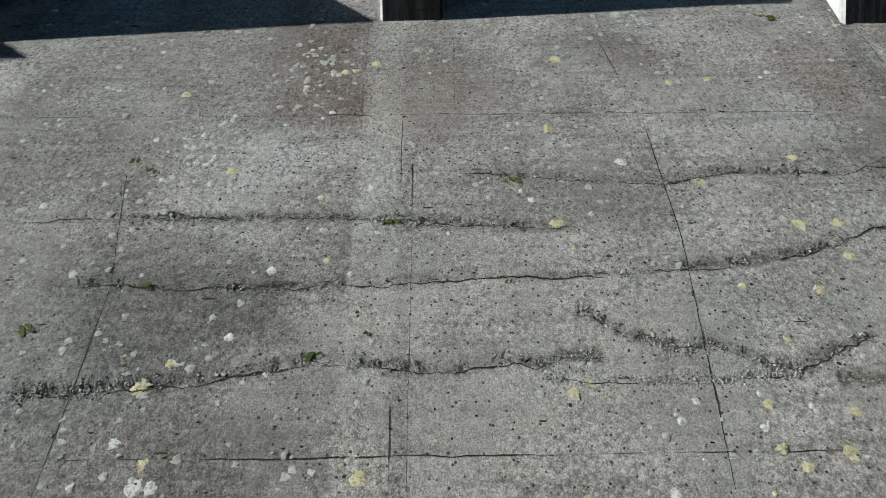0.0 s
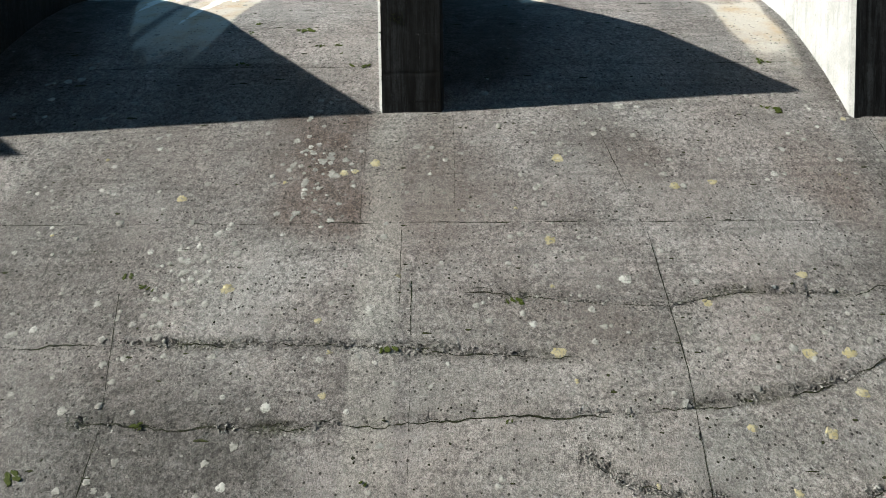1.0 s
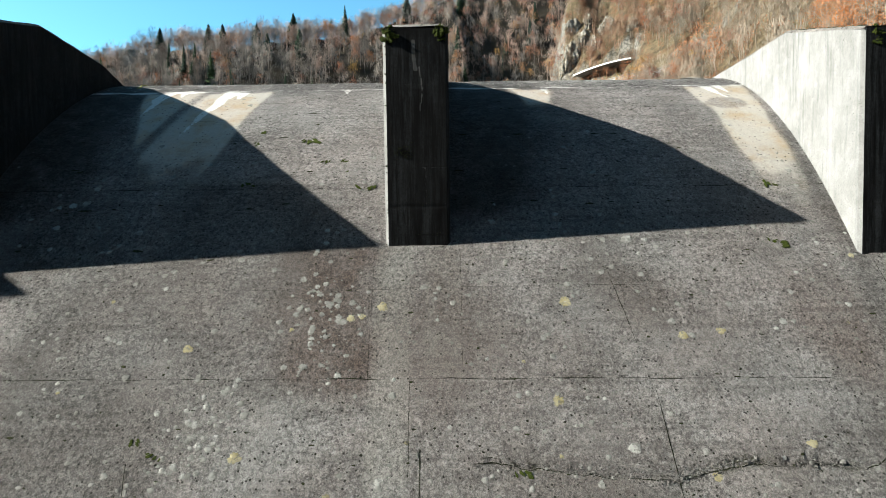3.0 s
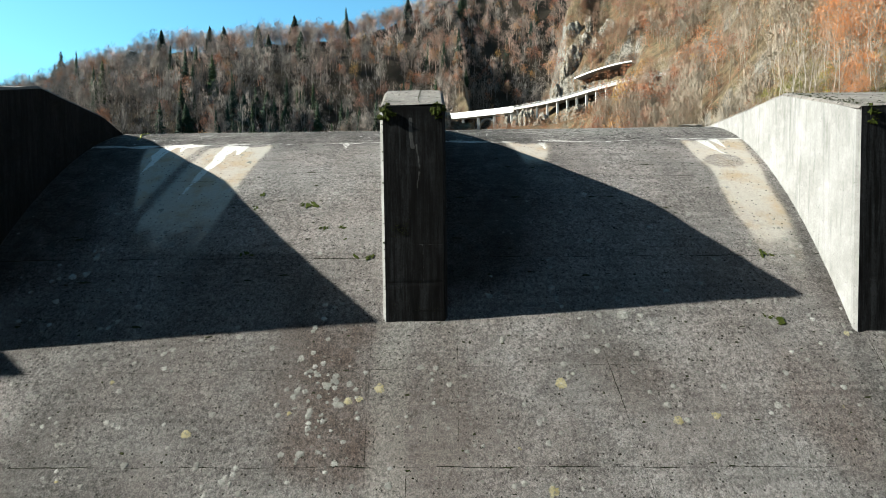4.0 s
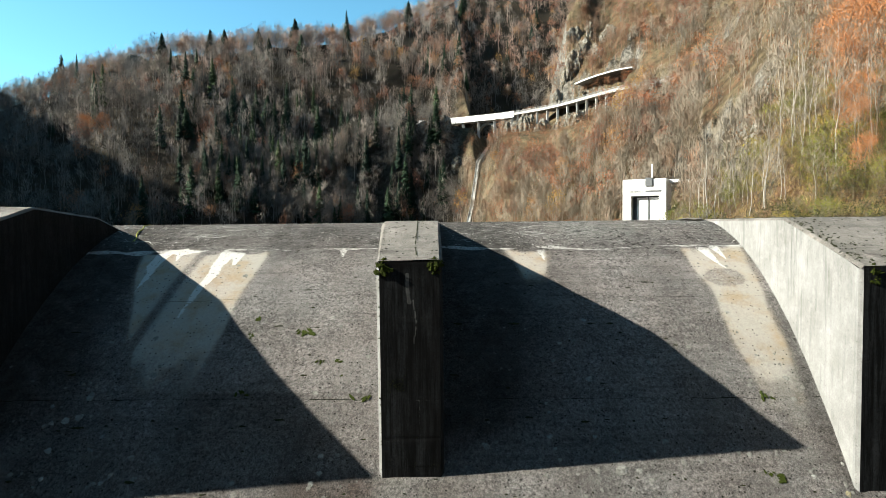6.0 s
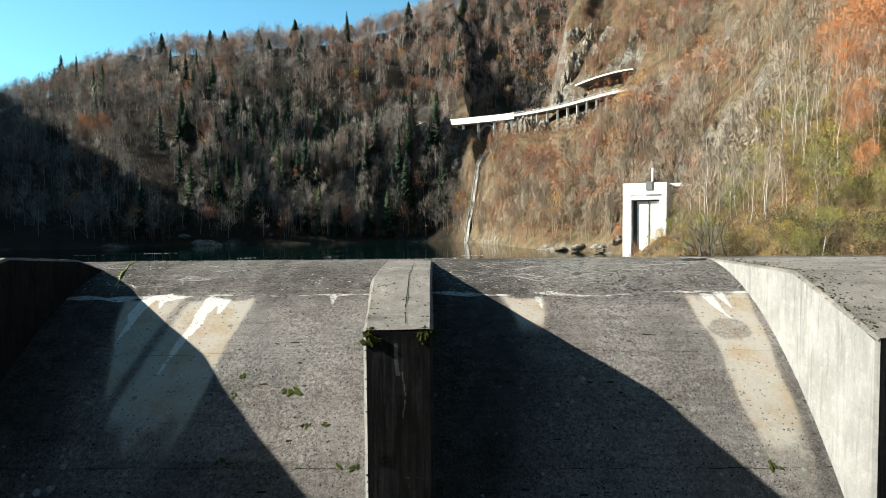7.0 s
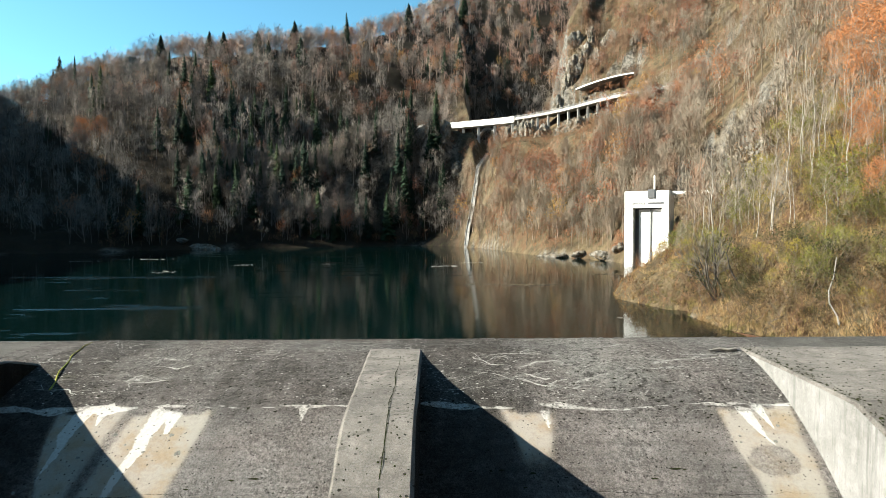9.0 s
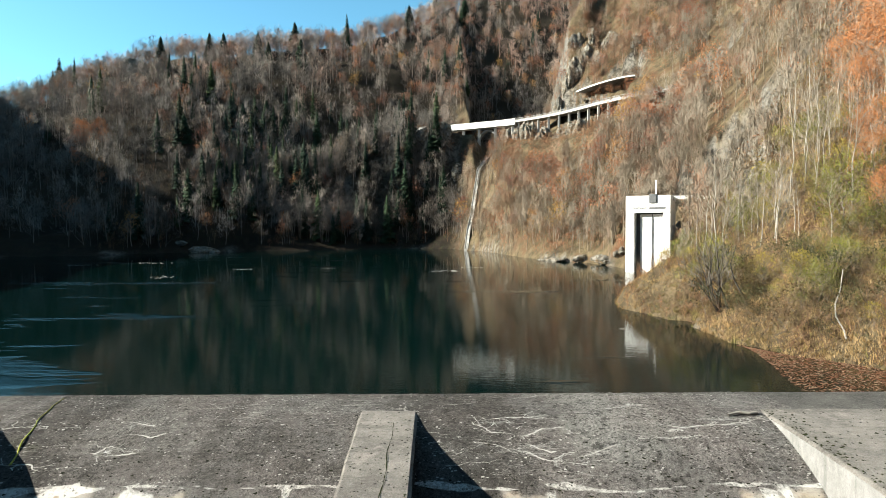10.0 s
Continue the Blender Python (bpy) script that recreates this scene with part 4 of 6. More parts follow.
chip_at = face_points(np.array(chip_x), np.array(chip_z), 0.0)
for at, r in zip(chip_at, chip_r):
    base = len(verts)
    for v in OCTA:
        verts.append((at[0] + r * v[0] * rng.uniform(0.7, 1.4), at[1] + r * v[1] * rng.uniform(0.7, 1.3), at[2] + r * v[2] * rng.uniform(0.6, 1.1)))
    tris += [tuple(base + q for q in f) for f in OCTA_F]


def chip_material():
    n = Nodes("loose aggregate")
    isl = n.t.nodes.new("ShaderNodeNewGeometry").outputs["Random Per Island"]
    col = n.mix(n.ramp(isl, 0.1, 0.9), (0.035, 0.033, 0.03), (0.17, 0.162, 0.15))
    return n.done(col, 0.9, n.noise(90, 3, 0.7), 0.5, 0.004, 0.2)


tagged(mesh_np("stone_chips", verts, tris, chip_material(), flat=True), "small loosened stones along the cracks", "rubble", kind="stuff")


def flakes(name, count, zone, sizes, mat, label, category, seed, lift=0.004):
    """Small irregular scabs lying on the face; zone gives arrays of x, plan y and keeps a share by noise."""
    r = np.random.RandomState(seed)
    x, y = r.uniform(zone[0], zone[1], count * 3), r.uniform(zone[2], zone[3], count * 3)
    keep = r.rand(count * 3) < 0.35 + 0.6 * fbm(x * 0.8, y * 0.8, 4, seed)
    cols = np.clip(((x - FX0) / (FX1 - FX0) * (len(px) - 1)).astype(int), 0, len(px) - 1)
    keep &= tan[cols, np.clip(np.searchsorted(py, y), 0, len(py) - 1)] < 0.3
    x, y = x[keep][:count], y[keep][:count]
    n = len(x)
    rx = r.choice(sizes, n) * r.uniform(0.6, 1.4, n)
    ry = rx * r.uniform(0.35, 0.9, n)
    ring = [face_points(x, y, lift, False)]
    for k in range(6):
        w = 6.2832 * k / 6
        g = r.uniform(0.55, 1.3, n)
        ring.append(face_points(x + rx * g * math.cos(w), y + 0.8 * ry * g * math.sin(w), lift * 0.6, False))
    v = np.stack(ring, 1).reshape(-1, 3)
    base = np.arange(n)[:, None] * 7
    f = np.concatenate([np.concatenate([base, base + 1 + k, base + 1 + (k + 1) % 6], 1) for k in range(6)])
    return tagged(mesh_np(name, v, f, mat), label, category, kind="stuff")


MAT_SCAB = plain("pale lime scabs", (0.27, 0.26, 0.235), (0.44, 0.425, 0.40), 20, 0.9, 0.2, 0.4, 0.004)
flakes("lime_flakes", 3600, (-7.6, 7.0, 4.0, 7.25), (0.007, 0.010, 0.014, 0.022), MAT_SCAB, "pale lime flakes on the dark crest", "lime flake", 61)
flakes("crest_pits", 3600, (-7.6, 7.0, 3.4, 7.2), (0.008, 0.012, 0.018, 0.026), MAT_CRACK, "small black pits in the weathered crest", "pit", 62, 0.003)
flakes("face_pits", 3000, (-7.4, 6.6, -6.0, 3.6), (0.005, 0.007, 0.010, 0.015), MAT_CRACK, "small dark pits in the concrete face", "pit", 63, 0.003)


def vein_lines(rng):
    """Branching lime veins wandering over the crest, mostly along it."""
    out = []

    def vein(x, y, heading, length, wide, depth):
        xs, ys, n = [x], [y], max(6, int(length / 0.02))
        kink = heading
        for k in range(n):
            if rng.random() < 0.16:
                kink = heading + rng.gauss(0, 0.5)
            a = kink + rng.gauss(0, 0.4)
            x, y = x + 0.02 * math.cos(a), y + 0.011 * math.sin(a)
            xs.append(x)
            ys.append(y)
            if depth and rng.random() < 0.06:
                vein(x, y, a + rng.choice((-1, 1)) * rng.uniform(0.6, 1.5), length * rng.uniform(0.15, 0.5), wide * 0.65, depth - 1)
        xs, ys = np.array(xs), np.array(ys)
        t = np.linspace(0, 1, len(xs))
        swell = 0.35 + 1.3 * np.clip(0.5 + fbm(t * length * 3, t * 0 + x, 3, 47), 0, 1.2)
        w = wide * swell * np.minimum(1, np.minimum(t, 1 - t) * 8 + 0.08)
        if ys.max() < 7.2 and ys.min() > 3.7 and xs.min() > FX0 + 0.1 and xs.max() < 7.0:
            out.append((xs, ys, w))

    centres = ((-5.0, 4.6, 1.0, 0.35), (-4.7, 5.6, 1.2, 0.6), (-2.4, 5.9, 1.0, 0.5), (-1.2, 6.2, 0.9, 0.4), (1.5, 4.8, 0.7, 0.45), (2.6, 4.6, 0.7, 0.4), (3.4, 4.9, 0.7, 0.5),
               (2.2, 5.6, 0.9, 0.5), (4.3, 5.8, 0.8, 0.5), (5.4, 5.2, 0.6, 0.5), (0.0, 6.5, 5.0, 0.35), (0.0, 6.8, 6.0, 0.2), (1.0, 4.1, 4.0, 0.15))
    for k in range(330):
        cx, cy, sx, sy = centres[k % len(centres)]
        big = rng.random() < 0.06
        vein(rng.gauss(cx, sx * 0.7), rng.gauss(cy, sy * 0.6), rng.choice((0, math.pi)) + rng.gauss(0, 0.35), rng.uniform(0.7, 1.5) if big else rng.uniform(0.12, 0.7),
             rng.uniform(0.006, 0.012) if big else rng.uniform(0.0012, 0.0034), 2)
    return out


ribbons("lime_veins", vein_lines(random.Random(83)), MAT_CALCITE, "branching white lime veins on the dark crest", "lime vein", 0.004)


def moss_mesh():
    """A low cushion with a tufted surface."""
    r = random.Random(3)
    bm = bmesh.new()
    bmesh.ops.create_icosphere(bm, subdivisions=3, radius=1)
    for v in bm.verts:
        k = 1 + 0.8 * noise.noise(v.co * 1.7) + 0.45 * noise.noise(v.co * 4) + r.uniform(-0.2, 0.22)
        v.co = Vector((v.co.x * k * 1.2, v.co.y * k * 0.6, max(-0.1, v.co.z * k * 0.3)))
    me = bpy.data.meshes.new("moss_cushion")
    bm.to_mesh(me)
    bm.free()
    me.materials.append(MAT_MOSS)
    return me


MOSS = moss_mesh()
MOSS_AT = [(-3.27, -2.2, 0.06), (-3.12, -2.32, 0.05), (-3.02, -2.36, 0.045), (-2.68, -3.61, 0.05), (-3.72, -3.98, 0.07), (-2.6, -4.29, 0.04), (-0.37, -4.05, 0.04),
           (1.31, -2.55, 0.06), (1.15, -2.53, 0.035), (-0.2, -3.0, 0.07), (-0.88, -4.24, 0.06), (1.1, -3.61, 0.04), (-1.97, 1.80, 0.11), (-2.10, 1.80, 0.07), (-2.9, 2.0, 0.06),
           (-2.89, 1.76, 0.05), (-1.61, 1.38, 0.05), (-1.33, 1.42, 0.06), (-1.24, 1.2, 0.035), (-0.83, 0.91, 0.06), (-1.0, 0.92, 0.05), (-2.8, 1.0, 0.07), (5.64, 0.90, 0.07),
           (5.41, -0.05, 0.08), (5.25, -0.02, 0.05)]
rng = random.Random(45)
for x, z, r in [(x + (r * rng.uniform(-1.6, 1.6) if j else 0), z + (r * rng.uniform(-0.6, 0.6) if j else 0), r * rng.uniform(0.4, 0.7)) for x, z, r in MOSS_AT for j in range(4 if r > 0.045 else 2)]:
    y0 = y_at(z)
    ny, nz = (float(q) for q in normal_at(y0))
    ob = tagged(new("moss_cushion", MOSS), "small green moss cushion on the concrete", "moss", "moss on the spillway")
    tilt = Vector((0, ny, nz)).to_track_quat("Z", "Y").to_matrix().to_4x4()
    ob.matrix_world = Matrix.Translation((x, y0 + ny * 0.004, z + nz * 0.004)) @ tilt @ Matrix.Rotation(x * 7, 4, "Z") @ Matrix.Diagonal((r * 0.85, r * 0.7, r * 0.55, 1))
# moss dots, lichen and a crack on the top of the pier
def pier_top(x, y):
    return float(np.interp(y, (0, 1.6, 6.0), (3.20, 3.76, 3.76))) + 0.006 * math.sin(9 * y + 5 * x)


def top_edges(y):
    f = y / 6.0
    return -0.50 - 0.26 * f, 0.46 - 0.11 * f


def dots(verts, tris, rng, x, y, r, up):
    base = len(verts)
    verts.append((x, y, pier_top(x, y) + up))
    for q in range(9):
        w = 6.283 * q / 9
        f = r * rng.uniform(0.6, 1.25)
        px_, py_ = x + f * math.cos(w), y + 1.2 * f * math.sin(w)
        verts.append((px_, py_, pier_top(px_, py_) + 0.003))
        tris.append((base, base + 1 + q, base + 1 + (q + 1) % 9))


MAT_CRUMB = plain("blackish moss", (0.010, 0.010, 0.007), (0.03, 0.034, 0.010), 30, 0.95, 0.1, 0.8, 0.01)
rng = random.Random(52)
for nm, mat, count, lab in (("moss_dots", MAT_CRUMB, 210, "blackish moss dots on the pier top"), ("pier_lichen", MAT_LICHEN_W, 60, "whitish lichen spots on the pier top")):
    verts, tris = [], []
    for k in range(count):
        y = rng.uniform(0.08, 5.6)
        a, b = top_edges(y)
        t = rng.choice((rng.betavariate(0.7, 3), 1 - rng.betavariate(0.7, 3), rng.random()))
        dots(verts, tris, rng, a + 0.06 + (b - a - 0.12) * t, y, rng.choice((0.006, 0.009, 0.012, 0.018)) * rng.uniform(0.8, 1.2), 0.008 if mat is MAT_CRUMB else 0.005)
    tagged(mesh_np(nm, verts, tris, mat), lab, "moss" if mat is MAT_CRUMB else "lichen", kind="stuff")
verts, tris = [], []
for k in range(420):
    y = rng.uniform(-0.15, 5.9)
    f = (y + 0.22) / 6.22
    x = 6.39 + 0.51 * (f + 0.17 * math.sin(math.pi * f)) + 0.07 + (rng.betavariate(0.6, 4) * 1.2 if k % 3 else rng.uniform(0, 3.5))
    z = float(np.interp(y, (-0.22, 2.2, 6.0), (3.06, 3.76, 3.76))) + 0.003
    r = rng.choice((0.006, 0.010, 0.015, 0.024)) * rng.uniform(0.8, 1.3)
    base = len(verts)
    verts.append((x, y, z + 0.014))
    for q in range(9):
        w, g = 6.283 * q / 9, r * rng.uniform(0.5, 1.3)
        yy = y + 1.3 * g * math.sin(w)
        verts.append((x + g * math.cos(w), yy, float(np.interp(yy, (-0.22, 2.2, 6.0), (3.06, 3.76, 3.76))) + 0.004))
        tris.append((base, base + 1 + q, base + 1 + (q + 1) % 9))
tagged(mesh_np("moss_dots", verts, tris, MAT_CRUMB), "blackish moss dots on the abutment top", "moss", kind="stuff")
verts, tris = [], []
for k in range(60):
    y = 0.1 + 5.2 * k / 59
    a, b = top_edges(y)
    x = a + (b - a) * 0.62 + 0.05 * float(fbm(np.array([y * 1.3]), np.array([0.0]), 4, 26)[0])
    w = 0.007 * rng.uniform(0.3, 1.6)
    z = pier_top(x, y) + 0.009
    verts += [(x - w, y, z), (x + w, y, z)]
    if k:
        tris += [(2 * k - 2, 2 * k - 1, 2 * k + 1), (2 * k - 2, 2 * k + 1, 2 * k)]
tagged(mesh_np("mossy_crack", verts, tris, MAT_CRUMB), "thin mossy crack along the pier top", "moss", kind="stuff")

# knobbly crust on the pier's blackish front
verts, tris = [], []
for k in range(170):
    if k < 30:
        x, z = -0.455 + abs(rng.gauss(0, 0.05)), rng.uniform(0.1, 3.1)
    elif k < 120:
        x, z = rng.gauss(-0.2, 0.07), rng.gauss(1.36, 0.06)
    elif k < 140:
        x, z = rng.uniform(-0.1, 0.4), rng.gauss(0.16, 0.02)
    else:
        x, z = rng.uniform(-0.4, 0.4), rng.uniform(0.2, 3.1)
    r = rng.uniform(0.008, 0.024)
    base = len(verts)
    verts.append((x, -0.04 - rng.uniform(0.0012, 0.0035), z))
    for q in range(8):
        w, f = 6.283 * q / 8, r * rng.uniform(0.5, 1.3)
        verts.append((x + f * math.cos(w), -0.036, z + 0.8 * f * math.sin(w)))
        tris.append((base, base + 1 + (q + 1) % 8, base + 1 + q))
tagged(mesh_np("crust", verts, tris, MAT_CRUMB), "knobbly black crust on the upright pier front", "moss", kind="stuff")

# weathered stones and crumbs along the upstream edge of the crest
verts, tris = [], []
for k in range(420):
    x, y = rng.uniform(-8.0, 7.4), 7.27 - abs(rng.gauss(0, 0.07))
    r = rng.choice((0.008, 0.012, 0.018, 0.03)) * rng.uniform(0.7, 1.3)
    base, z = len(verts), float(crest(min(y, 7.29)))
    for h, f in ((-0.01, 1.0), (0.35 * r, 0.9), (0.55 * r, 0.5)):
        for q in range(7):
            w, g = 6.283 * q / 7, f * r * rng.uniform(0.75, 1.25)
            verts.append((x + 1.5 * g * math.cos(w), y + g * math.sin(w), z + h * rng.uniform(0.8, 1.2)))
    for ring in (0, 7):
        for q in range(7):
            j = (q + 1) % 7
            tris += [(base + ring + q, base + ring + j, base + ring + 7 + j), (base + ring + q, base + ring + 7 + j, base + ring + 7 + q)]
    tris += [(base + 14, base + 14 + q, base + 15 + q) for q in range(1, 6)]
tagged(mesh_np("crest_rubble", verts, tris, MAT_PLAIN_FACE), "small weathered stones along the crest edge", "rubble", kind="stuff")

# crumbs of blackish moss in the pores
rng = random.Random(33)
verts, tris = [], []
for k in range(260):
    if k < 130:
        x, z = rng.uniform(-6.5, 6.2), rng.uniform(0.1, 2.9)
    else:
        x, z = rng.uniform(-5, 6.2), rng.uniform(-5.2, 0)
    y0 = y_at(z)
    ny, nz = (float(q) for q in normal_at(y0))
    wide, deep = rng.uniform(0.014, 0.05) * (1 if k % 9 else 1.6), rng.uniform(0.008, 0.02)
    if k < 130 and k % 3 == 0:
        wide, deep = rng.uniform(0.04, 0.11), rng.uniform(0.012, 0.028)
        z = round(z * 1.6) / 1.6 + rng.uniform(-0.05, 0.05)
        y0 = y_at(z)
        ny, nz = (float(q) for q in normal_at(y0))
    if tan[int((x - FX0) / (FX1 - FX0) * (len(px) - 1)), min(len(py) - 1, int(np.searchsorted(py, y0)))] > 0.3:
        continue
    base, lift = len(verts), face_at(x, y0)
    verts.append((x, y0 + ny * (lift + 0.012), z + nz * (lift + 0.012)))
    for q in range(9):
        w = 6.283 * q / 9
        f = rng.uniform(0.55, 1.25)
        verts.append((x + wide * f * math.cos(w), y0 + nz * deep * f * math.sin(w) + ny * lift, z - ny * deep * f * math.sin(w) + nz * lift))
        tris.append((base, base + 1 + q, base + 1 + (q + 1) % 9))
tagged(mesh_np("moss_crumbs", verts, tris, MAT_CRUMB), "tiny blackish moss crumbs in the pores of the concrete", "moss", kind="stuff")
rng = random.Random(21)
for k in range(40):
    # moss hanging on the front edges of the pier and the abutment
    x = rng.choice((-0.46, -0.44, -0.41, -0.37, -0.32, 0.3, 0.37, 0.42)) + rng.uniform(-0.04, 0.04) if k < 30 else 6.55 + rng.uniform(0, 0.12)
    y, z = (-0.028, 3.155) if k < 30 else (-0.205, 3.0)
    ob = tagged(new("moss_cushion", MOSS), "small green moss cushion on a concrete edge", "moss", "moss on the pier edges")
    ob.matrix_world = Matrix.Translation((x, y, z - rng.random() ** 2 * 0.16)) @ Matrix.Rotation(radians(75), 4, "X") @ Matrix.Rotation(rng.uniform(0, 6), 4, "Z") @ Matrix.Scale(rng.uniform(0.026, 0.068), 4)


# ---------------------------------------------------------------- tree forms, one unit high
def ribbon(verts, tris, p, q, w):
    d = q - p
    side = np.cross(d, np.array((0.31, 0.52, 0.79)))
    side = side / (np.linalg.norm(side) + 1e-9) * w
    b = len(verts)
    verts.extend((p - side, p + side, q))
    tris.append((b, b + 1, b + 2))


def bare_form(seed, limbs=14, subs=5, twigs=3, spread=0.34, low=0.28, lean=0.04, fat=1.0, solid=True):
    """A leafless broadleaved tree; returns vertices, triangles and limb ends."""
    r = np.random.RandomState(seed)
    verts, tris, ends = [], [], []
    trunk = [np.array((0, 0, -0.02))]
    for k in range(5):
        trunk.append(np.array((r.uniform(-lean, lean), r.uniform(-lean, lean), 0.2 * (k + 1) * 0.94)))
    rad = [0.016, 0.013, 0.010, 0.0075, 0.005, 0.002]
    for k in range(5):
        tube(verts, tris, trunk[k], trunk[k + 1], rad[k] * fat, rad[k + 1] * fat, 4 if solid else 3)
    for k in range(limbs):
        h = low + (0.93 - low) * (k + r.uniform(0, 1)) / limbs
        f = h / 0.94 * 5
        i = min(4, int(f))
        p = trunk[i] + (trunk[i + 1] - trunk[i]) * (f - i)
        az = k * 2.4 + r.uniform(-0.5, 0.5)
        length = spread * (1.05 - 0.75 * max(0, h - 0.45) / 0.5) * r.uniform(0.7, 1.15)
        el = radians(r.uniform(25, 55))
        d = np.array((math.cos(az) * math.cos(el), math.sin(az) * math.cos(el), math.sin(el)))
        m = p + d * length * 0.5
        d2 = d + np.array((0, 0, 0.45))
        q = m + d2 / np.linalg.norm(d2) * length * 0.5
        if solid:
            tube(verts, tris, p, m, 0.0055 * fat, 0.004 * fat, 3)
            tube(verts, tris, m, q, 0.004 * fat, 0.0015 * fat, 3)
        else:
            ribbon(verts, tris, p, q, 0.0055 * fat)
            ribbon(verts, tris, p, m, 0.006 * fat)
        for j in range(subs):
            s = r.uniform(0.25, 1.0)
            o = p + (m - p) * 2 * s if s < 0.5 else m + (q - m) * (2 * s - 1)
            e = d + r.uniform(-0.8, 0.8, 3) + np.array((0, 0, 0.35))
            e = o + e / np.linalg.norm(e) * length * r.uniform(0.3, 0.5)
            ribbon(verts, tris, o, e, 0.0035 * fat)
            ends.append(e)
            for _ in range(twigs):
                g = r.uniform(0.3, 1)
                a = o + (e - o) * g
                t = (e - o) / np.linalg.norm(e - o) + r.uniform(-0.9, 0.9, 3) + np.array((0, 0, 0.25))
                b = a + t / np.linalg.norm(t) * length * r.uniform(0.15, 0.35)
                ribbon(verts, tris, a, b, 0.0028 * fat)
                ends.append(b)
    return np.array(verts), np.array(tris), np.array(ends)


def leaf_form(seed, ends, per=2, size=0.035, scatter=0.05, drop=1.0):
    """Loose triangles of leaves round the limb ends."""
    r = np.random.RandomState(seed)
    pick = ends[r.rand(len(ends)) < drop]
    c = np.repeat(pick, per, 0)
    c = c + r.normal(0, scatter, c.shape)
    n = len(c)
    a, b = r.normal(0, 1, (n, 3)), r.normal(0, 1, (n, 3))
    a /= np.linalg.norm(a, axis=1, keepdims=True)
    b /= np.linalg.norm(b, axis=1, keepdims=True)
    s = size * r.uniform(0.6, 1.3, (n, 1))
    v = np.stack([c - a * s * 0.5, c + a * s * 0.5, c + b * s], 1).reshape(-1, 3)
    return v, np.arange(3 * n).reshape(-1, 3)


def crown_form(seed, slivers=230, wide=0.25, base=0.30, lobes=6, thick=0.0042, stem=1.0):
    """A broadleaved tree far off: thin trunk and limbs, and a lobed crown of fine twigs."""
    r = np.random.RandomState(seed)
    verts, tris = [], []
    bend = np.array((r.uniform(-0.05, 0.05), r.uniform(-0.05, 0.05), 0))
    tube(verts, tris, (0, 0, -0.03), bend + np.array((0, 0, 0.55)), 0.0085 * stem, 0.005 * stem, 3)
    tube(verts, tris, bend + np.array((0, 0, 0.55)), bend * 1.5 + np.array((0, 0, 0.93)), 0.005 * stem, 0.001, 3)
    heads = []
    for k in range(lobes):
        az = 2.4 * k + r.uniform(-0.5, 0.5)
        h = base + 0.18 + (0.80 - base - 0.18) * k / (lobes - 1)
        out = wide * r.uniform(0.35, 0.75) * (1.15 - 0.75 * k / (lobes - 1))
        c = np.array((math.cos(az) * out, math.sin(az) * out, h)) + bend * h
        ribbon(verts, tris, np.array((0, 0, h - 0.22)) + bend * h, c, 0.0045)
        heads.append((c, wide * r.uniform(0.42, 0.7)))
    for k in range(slivers):
        c, rad = heads[k % lobes]
        d = r.normal(0, 1, 3)
        d /= np.linalg.norm(d)
        p = c + d * rad * r.uniform(0.15, 0.85) * np.array((1, 1, 1.25))
        e = d * 0.7 + np.array((0, 0, 0.75)) + r.normal(0, 0.45, 3)
        ribbon(verts, tris, p, p + e / np.linalg.norm(e) * r.uniform(0.05, 0.13), thick)
    return np.array(verts), np.array(tris)


def spruce_form(seed, tiers=22, arms=9, width=0.16):
    """A spruce: tiers of drooping, ragged boughs round a straight trunk."""
    r = np.random.RandomState(seed)
    verts, tris = [], []
    tube(verts, tris, (0, 0, -0.02), (0, 0, 0.97), 0.012, 0.002, 4)
    for k in range(tiers):
        h = 0.08 + 0.91 * (k / (tiers - 1)) ** 0.92
        reach = width * (1.02 - h) ** 0.75 + 0.008
        for j in range(arms):
            az = 2 * math.pi * (j + r.uniform(-0.45, 0.45)) / arms + k * 0.7
            l = reach * r.uniform(0.45, 1.25)
            out = np.array((math.cos(az), math.sin(az), 0.0))
            side = np.array((-out[1], out[0], 0.0))
            p = np.array((0, 0, h + r.uniform(-0.015, 0.02)))
            q = p + out * l + np.array((0, 0, -r.uniform(0.25, 0.6) * l))
            m = p + out * l * 0.55 + np.array((0, 0, -0.2 * l))
            w = 0.26 * l + 0.004
            hang = np.array((0, 0, (0.25 + r.uniform(0, 0.3)) * l + 0.012))
            b = len(verts)
            verts.extend((p + np.array((0, 0, 0.012)), m + side * w - hang * r.uniform(0.3, 1), m - side * w - hang * r.uniform(0.3, 1), q))
            tris.extend(((b, b + 1, b + 3), (b, b + 3, b + 2)))
    return np.array(verts), np.array(tris)


def scatter(name, forms, at, mat, label, category, seed):
    """One merged object of many plants: at = rows of x, y, z, size, tint."""
    r = np.random.RandomState(seed)
    vs, fs, ts, base = [], [], [], 0
    for k, (x, y, z, size, tint) in enumerate(at):
        v, f = forms[k % len(forms)][:2]
        w = r.uniform(0, 6.28)
        c, s = math.cos(w), math.sin(w)
        g = size * r.uniform(0.85, 1.15)
        vs.append(np.stack([(v[:, 0] * c - v[:, 1] * s) * g + x, (v[:, 0] * s + v[:, 1] * c) * g + y, v[:, 2] * size + z], 1))
        fs.append(f + base)
        ts.append(np.full(len(v), tint))
        base += len(v)
    return tagged(mesh_np(name, np.concatenate(vs), np.concatenate(fs), mat, {"tint": np.concatenate(ts)}, flat=True), label, category, kind="stuff")


# ---------------------------------------------------------------- woods
R = np.random.RandomState(4)
n = 12500
